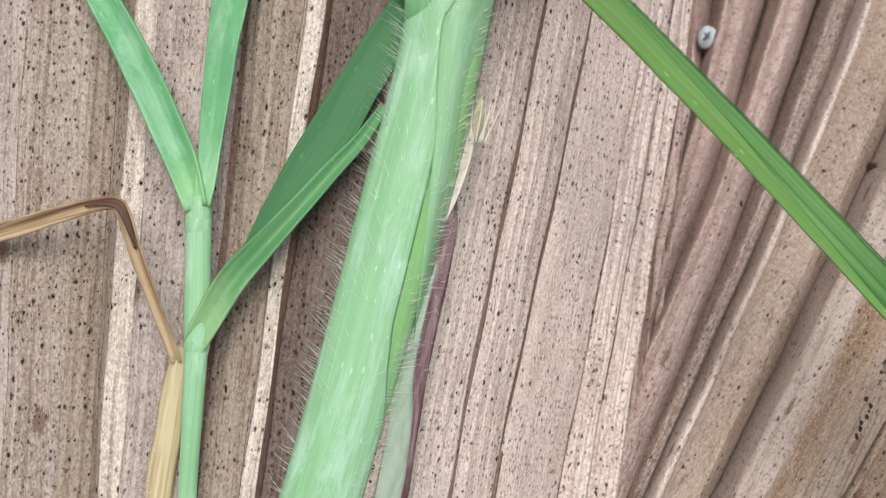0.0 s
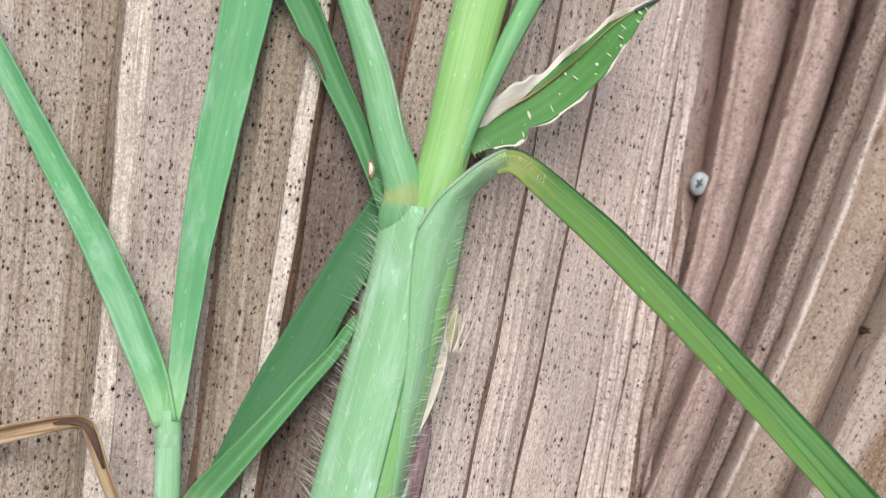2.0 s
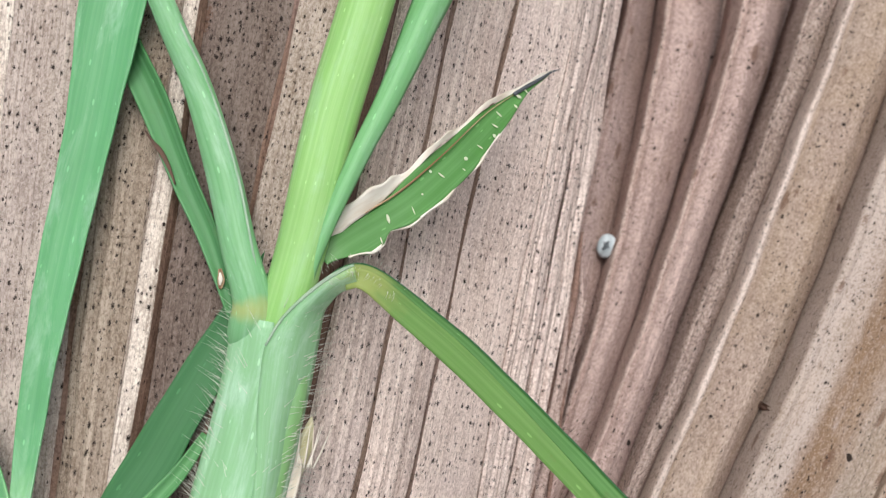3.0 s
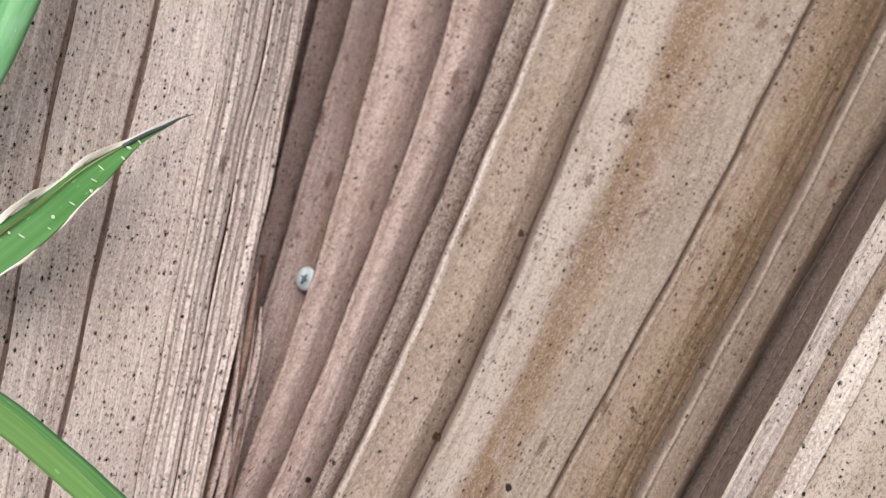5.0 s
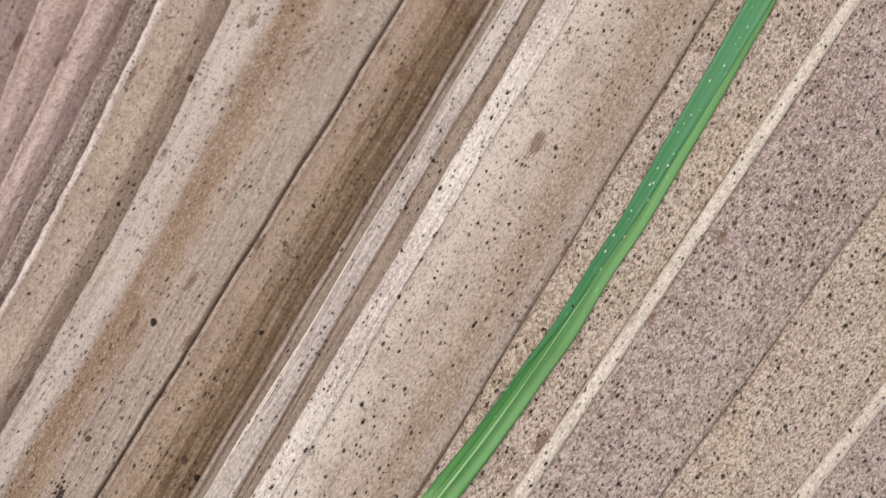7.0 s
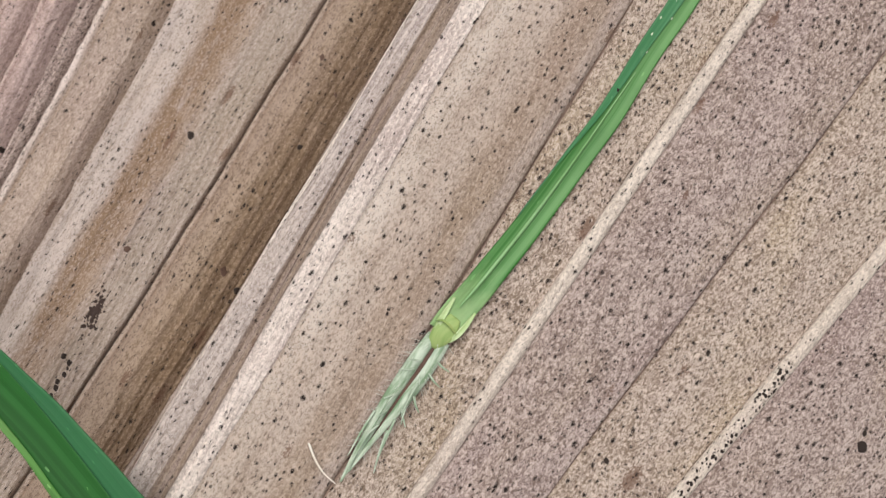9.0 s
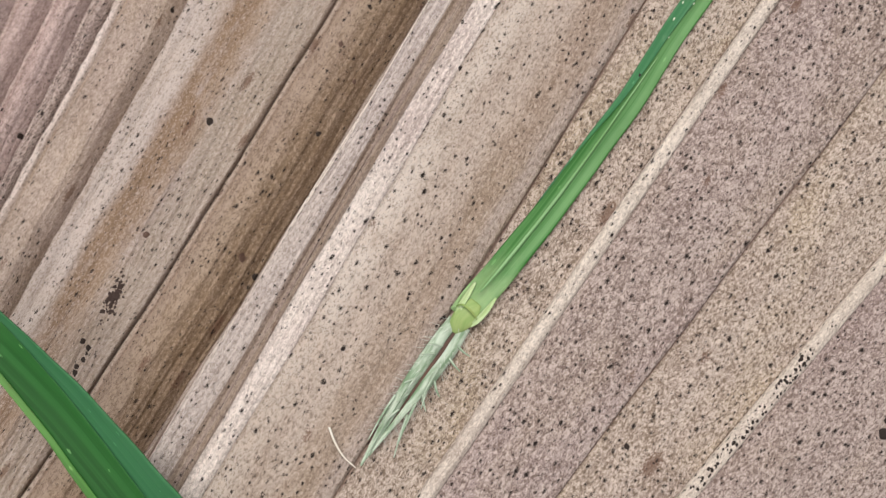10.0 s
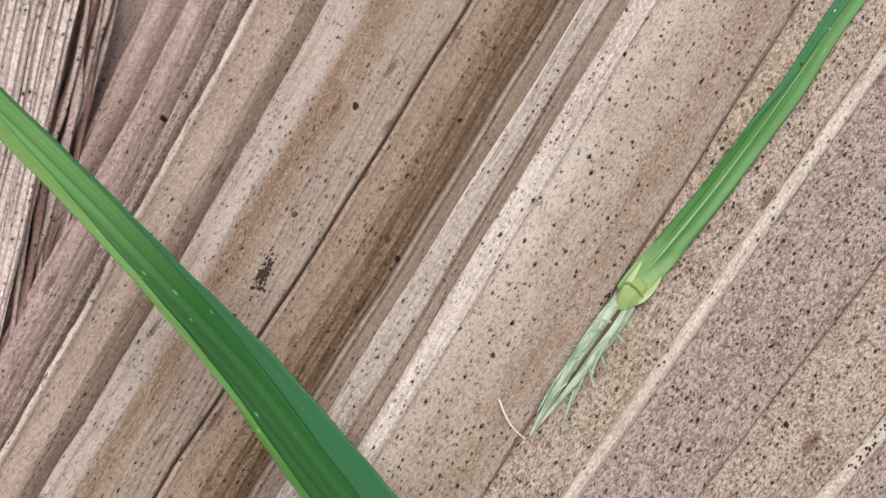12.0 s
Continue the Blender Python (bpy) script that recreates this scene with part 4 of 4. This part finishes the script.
for x, dx in ((-37.4, 0.6), (-37.9, -0.3), (-36.9, 1.1), (-36.6, 0.2), (-37.1, 1.6), (-37.6, -1.0), (-36.4, 1.9), (-38.2, 0.4)):
    tube("frayed_fibre", [(x, -27.5, 60.4, 0.22), (x + dx * 0.5, -25.4, 60.8, 0.18), (x + dx, -22.9, 61.2, 0.06)], BLEACHED, prp, "frayed pale fibre", flat=0.8, n=10, nu=6)
nick = blade("nick", [(-47.2, -8.6, 61.6, 0.3), (-47.1, -7.6, 61.8, 0.8), (-47.3, -6.4, 61.7, 0.35)], BROWN, plant, "brown-rimmed hole in the leaf", cup=0.0, n=10, nu=6, thick=0.1)
blade("pale_spot", [(-47.2, -8.2, 61.8, 0.15), (-47.12, -7.5, 62.0, 0.45), (-47.25, -6.8, 61.9, 0.15)], BLEACHED, nick, cup=0.0, n=10, nu=6, thick=0.1)
hairs("hairs", STEM_PTS, 750, 2.9, plant, (-0.8, -0.2), 5, 0.62, r0=0.045)
hairs("collar_hairs", [(-35.4, -6.8, 66.2, 1.2), (-32.8, -5.4, 66.8, 1.4), (-29.8, -6.0, 66.8, 1.6), (-27.4, -8.2, 66.2, 1.6)], 60, 1.0, plant, (-0.3, 0.6), 8, 0.6, r0=0.03)
hairs("sheath_hairs", [(-38.4, -26, 59.5, 2.0), (-41.5, -44, 60.4, 3.4), (-43.9, -62, 60.8, 3.4)], 170, 2.0, plant, (-0.5, 0.3), 9, 0.5, r0=0.045)

# ---- the small grass shoot ----
shoot = tagged(empty("grass_shoot", (-67, -52, 60)), "slender green grass shoot with one withered leaf", "grass")
tube("stem", [(-68.4, -90, 63, 2.0), (-67.4, -74, 63.6, 2.0), (-67.2, -64.2, 64, 2.1), (-67.0, -54.2, 64.3, 2.5), (-67.1, -49, 64.1, 2.9), (-67.3, -44.3, 63.8, 2.9), (-67.7, -35.2, 63.6, 2.8)], STEM, shoot, "pale green slender stem", flat=0.75)
tube("node", [(-67.0, -54.0, 64.2, 2.1), (-67.0, -52.6, 64.25, 2.6), (-66.98, -51.4, 64.2, 2.9), (-67.0, -50.4, 63.9, 2.6), (-67.05, -49.6, 63.5, 1.8)], STEM, shoot, flat=0.75, n=20)
tube("node", [(-67.45, -40.4, 63.7, 2.4), (-67.6, -38.6, 63.7, 2.9), (-67.65, -37.4, 63.5, 2.9), (-67.65, -36.4, 63.1, 2.0)], STEM, shoot, flat=0.75, n=20)
blade("leaf", [(-67.7, -36.6, 64.4, 2.4), (-69.9, -31.2, 63.4, 3.4), (-74.3, -23.2, 61.4, 3.7), (-78.4, -16.4, 60, 3.5), (-82, -11, 59, 3.2), (-88, -2.0, 57.6, 2.8), (-95, 9, 56.5, 2.3), (-104, 24, 55, 1.6)], BLADE, shoot, "bluish green leaf blade", cup=0.35, keel=0.15)
blade("leaf", [(-67.2, -36.2, 64.4, 1.8), (-66.9, -33.6, 64.1, 2.1), (-66.8, -29.5, 63.3, 2.4), (-66.6, -24.0, 62.5, 3.0), (-66.3, -18.0, 61.7, 3.4), (-65.8, -12.0, 60.9, 4.1), (-65.1, -5.9, 60.2, 4.6), (-64.2, 0.6, 59.5, 4.9), (-63.3, 7.1, 58.9, 5.3), (-62.5, 13.7, 58.4, 6.1), (-61.8, 20.3, 57.9, 7.2), (-60.4, 32, 57.2, 8.0), (-58, 48, 56.3, 8.2), (-56, 64, 55.5, 8.2)], BLADE, shoot, "broad bluish green leaf blade", cup=0.2, keel=0.12, nu=16, n=70)
e = blade("leaf", [(-64.6, -46.0, 64.1, 0.8), (-61.6, -40.8, 63.9, 1.8), (-59.1, -36.5, 63.4, 3.2), (-56.5, -32.2, 62.8, 4.4), (-53.6, -27.4, 62.0, 5.2), (-50.9, -21.9, 61.2, 4.8), (-48.0, -16.4, 60.2, 4.7), (-45.1, -10.9, 59, 4.0), (-42, -5, 57.6, 3.0)], BLADE_DARK, shoot, "dark green folded leaf passing under the thick stem", cup=0.15)
blade("folded_half", [(-67.2, -51.6, 64.2, 2.2), (-66.3, -50.0, 64.8, 2.7), (-63.5, -44.8, 65.0, 3.0), (-60.2, -40.6, 64.9, 2.6), (-56.6, -36.2, 64.3, 2.1), (-53.4, -32.1, 63.6, 1.8), (-50.3, -28.3, 62.9, 1.4), (-47.8, -24.2, 62.0, 0.8)], FOLD, e, "lighter folded half", cup=0.45, keel=0.2)
dry = blade("dry_leaf", [(-69.2, -53.5, 63.8, 0.80), (-69.6, -52, 64.4, 0.88), (-71.6, -47.0, 65.2, 0.96), (-73.5, -41.5, 66.6, 1.20), (-74.7, -37.8, 67.2, 1.28), (-75.5, -36.7, 67.2, 1.12), (-77.4, -36.7, 66.6, 1.12), (-82.2, -37.8, 64.6, 1.52), (-88.4, -39.5, 61.6, 1.84), (-96, -41.6, 59, 2.00), (-108, -45, 57, 1.76)],
            BROWN, shoot, "withered brown leaf with a sharp bend", cup=0.5, keel=0.5, n=80)
blade("dark_bend", [(-73.4, -41.4, 67.1, 0.2), (-74.3, -38.6, 67.8, 0.6), (-75.3, -36.9, 67.9, 0.7), (-77.2, -36.6, 67.3, 0.5), (-79.4, -37.0, 66.4, 0.15)], ROT, dry, "blackened bend", cup=0.4, n=24, nu=6, thick=0.1)
blade("dry_sheath", [(-69.0, -51.8, 63.9, 1.0), (-69.2, -53.6, 63.9, 1.8), (-69.6, -57, 63.6, 2.7), (-70.1, -62, 63.4, 3.1), (-70.8, -68, 63.2, 3.2), (-72.5, -88, 63, 3.2)], STRAW, shoot, "straw coloured dry sheath", cup=-0.45)
hairs("hairs", [(-68.6, -54, 63.5, 4.0), (-68.7, -62, 63.5, 5.0), (-69.3, -72, 63.2, 5.4), (-70.5, -88, 63, 5.4)], 60, 1.2, shoot, (-0.6, -0.1), 12, 0.4, r0=0.03)

# ---- the cut grass leaf on the broad segment ----
cut = tagged(empty("cut_grass_leaf", (80, -35, 50)), "torn-off green grass leaf with frayed sheath", "grass leaf")
CUT = [(65.0, -52.4, 54.6, 3.0), (66.7, -50.5, 54.5, 3.3), (69.7, -47.3, 53.8, 3.3), (75.2, -41.0, 52.5, 3.1), (80.8, -34.0, 51.3, 3.0), (85.2, -28.5, 50.4, 2.9), (89.2, -22.6, 49.3, 2.8), (94.2, -15.8, 48.2, 3.0), (98.2, -9.6, 47.3, 3.15), (102.8, -2.6, 46.3, 3.2), (109.7, 8.3, 44.8, 3.2), (116, 19, 43.2, 3.1), (127, 38, 40.5, 2.6)]
blade("leaf_blade", CUT, CUT_GREEN, cut, "green blade with parallel veins", cup=0.14, keel=0.03, n=70, nu=14)
blade("turned_margin", [(x, y, z + 0.35, w) for x, y, z, w in CUT[3:]], TURNED, cut, "bluish green half folded over, dusted with pale specks", cup=0.14, keel=0.03, n=60, nu=9, thick=0.16,
      lo=lambda q: -1.04, hi=lambda q: float(np.interp(q[1], (-36, -24, -12, 4, 16, 38), (-0.96, -0.25, 0.15, 0.5, 0.9, 1.0))))
for n in range(26):
    t = (n + rnd.uniform(0, 1)) / 26
    c = np.array([np.interp(t, np.linspace(0, 1, 6), [p[i] for p in CUT[6:12]]) for i in range(3)]) + np.array((-0.84, 0.54, 0)) * rnd.uniform(-0.2, 1.15)
    d, size = np.array((0.54, 0.84, -0.1)), rnd.uniform(0.08, 0.2)
    blade("pale_speck", [(*(c + d * size * e), size * (0.4 if e else 1.0)) for e in (-1, 0, 1)], FLECK, cut, cup=0.0, n=6, nu=4, thick=0.05, lift=0.62)
tube("collar", [(66.7, -50.8, 54.8, 1.4), (66.0, -51.6, 55.1, 2.3), (65.2, -52.5, 55.15, 2.5), (64.5, -53.3, 55.0, 1.9), (64.0, -53.9, 54.8, 0.9)], COLLAR, cut, "yellow-green collar", flat=0.34, n=22)
for side in (1, -1):
    blade("collar_corner", [(67.8 + 1.1 * side, -49.5 - 0.9 * side, 54.7, 0.15), (66.8 + 1.05 * side, -50.8 - 0.85 * side, 55.2, 0.5), (65.8 + 0.95 * side, -52.0 - 0.75 * side, 55.4, 0.55), (65.1 + 0.7 * side, -52.9 - 0.55 * side, 55.2, 0.2)], CORNER, cut, "pale flared corner of the collar", cup=0.4, n=16, nu=6, thick=0.12)
blade("dark_crescent", [(64.5, -51.0, 55.75, 0.12), (65.2, -50.9, 55.95, 0.24), (65.9, -51.4, 56.0, 0.30), (66.3, -51.9, 55.95, 0.24), (66.7, -52.6, 55.6, 0.1)], FLAG, cut, "dark crescent line", cup=0.0, nu=4, n=20, thick=0.1)
blade("pale_streak", [(67.2, -49.6, 55.15, 0.15), (70.0, -46.6, 54.2, 0.36), (75.4, -40.4, 52.8, 0.36), (81.0, -33.4, 51.6, 0.26), (88.0, -24.2, 49.9, 0.12)], SHEATH_PALE, cut, "whitish midrib streak", cup=-0.3, n=40, nu=5, thick=0.08, lift=0.12)
SL = [(64.3, -52.6, 55.0, 1.39), (62.6, -54.6, 55.4, 1.51), (61.0, -56.8, 55.7, 1.57), (58.8, -59.8, 56.2, 1.39), (56.6, -63.2, 56.8, 1.05), (54.9, -65.8, 57.4, 0.58), (53.7, -67.8, 57.8, 0.23)]
SR = [(65.5, -53.5, 55.0, 1.16), (64.2, -55.4, 55.2, 1.39), (63.0, -57.0, 55.4, 1.51), (61.1, -59.4, 55.9, 1.28), (58.9, -61.9, 56.5, 0.81), (56.3, -64.8, 57.1, 0.46), (54.6, -66.8, 57.5, 0.17)]
blade("sheath_strip", SL, SHEATH, cut, "pale green sheath strip", cup=-0.5)
blade("sheath_strip", SR, SHEATH, cut, "pale green sheath strip", cup=-0.5)
blade("dark_gap", [(64.4, -54.0, 54.8, 0.54), (61.9, -57.2, 55.3, 0.60), (59.6, -60.2, 55.8, 0.54), (57.0, -63.8, 56.5, 0.30), (55.2, -66, 57, 0.12)], ROT, cut, "dark brown strip between the sheath strips", cup=0.0)
for x, y, dx, dy in ((57.6, -60.4, -3.0, -4.6), (58.9, -62.6, -1.6, -4.4), (59.8, -61.4, -2.4, -5.0), (60.4, -58.0, -2.2, -2.6), (61.8, -58.2, -1.4, -3.6), (58.2, -60.8, -3.6, -5.6), (57.0, -62.6, -2.6, -4.4), (62.4, -57.6, -2.0, -3.4), (62.9, -55.2, -1.5, 0.5), (62.0, -56.0, -1.6, 0.1), (64.6, -55.4, 1.2, -0.9), (63.6, -56.6, 1.1, -1.3), (60.2, -58.6, -1.5, -0.3), (61.9, -59.0, 0.5, -1.6), (60.6, -60.4, 0.3, -1.7), (59.0, -60.4, -1.2, -0.6), (58.0, -62.0, -1.2, -0.8)):
    tube("frayed_fibre", [(x, y, 56.7, 0.3), (x + dx * 0.5 - 0.1, y + dy * 0.5, 57.3, 0.26), (x + dx, y + dy, 57.8, 0.1)], SHEATH, cut, "loose pale fibre", flat=0.8, n=12, nu=6)
hairs("hairs", [(64.8, -53, 55, 3.0), (61.9, -56.8, 55.4, 3.4), (58.5, -61.2, 56, 2.6), (55.6, -65.2, 57, 1.2)], 80, 1.3, cut, (0.2, 0.9), 21, 0.3, r0=0.035)

fibre = tagged(tube("plant_fibre", [(50.4, -63.6, 57.3, 0.23), (51.0, -65.2, 57.6, 0.26), (51.9, -66.7, 57.9, 0.20), (53.2, -67.9, 58.2, 0.13)], BLEACHED, None, flat=0.8, n=16, nu=8), "thin curved pale plant fibre", "fibre")


# ---- small white case in the pleats ----
def case():
    t = tagged(empty("insect_case", (0.7, 0.5, -1.4)), "small round whitish case stuck between two pleats", "insect case")
    tube("disc", [(0.45, -1.6, -2.00, 1.2), (0.70, -1.0, -1.60, 2.4), (1.05, 0.1, -1.40, 3.0), (1.45, 1.3, -1.50, 2.5), (1.65, 1.9, -1.90, 1.2)], EGG, t, "white papery disc", flat=0.4, n=24, nu=28)
    blade("mark", [(0.35, -0.6, -0.85, 0.4), (0.85, 0.0, -0.70, 0.6), (1.35, 0.9, -0.85, 0.3)], GREY, t, "grey mark", cup=0, thick=0.1, n=10, nu=4)
    blade("mark", [(0.45, 0.9, -0.95, 0.25), (0.85, 0.2, -0.70, 0.4), (1.45, -0.2, -0.85, 0.25)], GREY, t, "grey mark", cup=0, thick=0.1, n=10, nu=4)


case()


# ---- dirt and mould on the leaf ----
bpy.context.view_layer.update()
DEPS = bpy.context.evaluated_depsgraph_get()


def surface(x, y, top=58.0):
    """The leaf's height at a place, in millimetres."""
    hit, place, *_ = scene.ray_cast(DEPS, mm(x, y, top), Vector((0, 0, -1)))
    return place.z * 1000 - LIFT if hit else 0.0


def flake(bits, rnd, x, y, size, top, slope=1.0):
    """Adds one ragged crumb to the lists of vertices and faces."""
    verts, faces = bits
    n, b = 9, len(verts)
    turn, slim = rnd.uniform(0, 6.28), rnd.uniform(0.6, 1.0)
    rim = [rnd.uniform(0.6, 1.1) for _ in range(n)]
    for ring, h in ((1.0, -0.10), (0.8, 0.06), (0.35, 0.12)):
        for k in range(n):
            a = turn + k * 6.283 / n
            r = size * ring * rim[k]
            px, py = x + r * math.cos(a) * slim, y + r * math.sin(a) * slope
            verts.append((px, py, surface(px, py, top) + h * min(size * 2, 1.0)))
    for ring in range(2):
        for k in range(n):
            a, c = b + ring * n + k, b + ring * n + (k + 1) % n
            faces.append((a, c, c + n, a + n))
    faces.append(tuple(b + 2 * n + k for k in range(n)))


def crumbs(name, label, places, seed, material=SPOT):
    """A thing of one or more crumbs: (x, y, size) each, in millimetres."""
    rnd = random.Random(seed)
    bits = ([], [])
    for x, y, size, top in places:
        flake(bits, rnd, x, y, size, top)
    me = bpy.data.meshes.new(name)
    me.from_pydata([tuple(mm(*v)) for v in bits[0]], [], bits[1])
    me.uv_layers.new(name="UVMap")
    return tagged(part(name, me, material, None), label, name.replace("_", " "))


def dirt(label, material, places, top, seed):
    for n, (x, y, size) in enumerate(places):
        tagged(crumbs("dirt_speck", label, [(x, y, size, top)], seed + n, material), group="dirt specks on the palm leaf")


BLACKISH, BROWNISH = "small dark crumb of dirt on the dry leaf", "small brown rot spot on the dry leaf"
dirt(BLACKISH, SPOT, [(32.5, -28.4, 0.7), (46.9, -30.4, 0.5), (38.2, -49.5, 0.65), (54.2, -12.9, 0.45), (25.8, -11.8, 0.5), (7.7, -26.3, 0.4), (58.4, 31.7, 0.5), (21.4, 36.4, 0.6), (15.1, 19.4, 0.4), (84.0, -11.5, 0.35), (3.6, -29.2, 0.7), (24.9, 32, 0.4), (14.5, -8.8, 0.3)], 40, 0)
dirt(BROWNISH, ROT, [(50.2, -18.2, 0.65), (51.8, -23.2, 0.5), (36.8, -46.7, 0.8), (22.4, -22.7, 0.9), (24.5, -43.2, 0.6), (35.4, 7.2, 0.75), (61.6, -12.5, 0.6), (81.1, 36.3, 0.8), (76.2, 27.8, 0.55), (64.1, -26.5, 0.7)], 40, 30)
dirt(BLACKISH, SPOT, [(-17.8, 7.2, 0.4), (-13.9, 26.0, 0.28), (-9.4, 8.1, 0.35), (-12.2, -4.8, 0.3)], 42, 50)
dirt(BLACKISH, SPOT, [(-78.2, 13.5, 0.5), (-58.8, -22.4, 0.34), (-73.9, 0.4, 0.28), (-39.2, 7.5, 0.24), (-41.8, 7.6, 0.24), (-50.5, 17.8, 0.35), (-54.8, -1.7, 0.3), (-52.0, -15.8, 0.24), (-86.7, -62.3, 0.3), (-78.1, -21.8, 0.24)], 58.4, 60)
dirt(BLACKISH, SPOT, [(111.4, -66.8, 0.85), (111.8, -65.3, 0.45), (82.8, -67.1, 0.45), (82.0, -66.4, 0.25), (97.6, -66.3, 0.3), (85.9, -26.2, 0.3), (118, -41.5, 0.4)], 75, 80)
rnd = random.Random(77)
patch = []
for _ in range(95):
    t = rnd.gauss(0, 1.6)
    patch.append((20.6 + 0.45 * t + rnd.gauss(0, 0.42), -51 + t + rnd.gauss(0, 0.3), rnd.uniform(0.14, 0.62) * math.exp(-abs(t) * 0.25), 45))
crumbs("mould_patch", "ragged blackish mould patch on the dry leaf", patch, 5, MOULD)
dirt(BLACKISH, SPOT, [(16.8 + rnd.gauss(0, 0.4) + 0.5 * t, -58.5 + t, rnd.uniform(0.3, 0.6)) for t in (-3, -2, -1.2, -0.4, 0.3, 1.1, 2)], 48, 90)
marks = []
for centre, spread, count in ((-66.5, 1.6, 34), (-61.5, 1.3, 26), (-58.2, 0.6, 12), (-71.0, 1.2, 12), (-64.0, 5.0, 22)):
    for _ in range(count):
        y = rnd.gauss(centre, spread)
        marks.append((158.3 + 0.951 * y + rnd.uniform(-0.75, 0.75), y, rnd.uniform(0.08, 0.34), 75))
crumbs("lichen_marks", "black lichen flecks along a pale leaf rib", marks, 8)
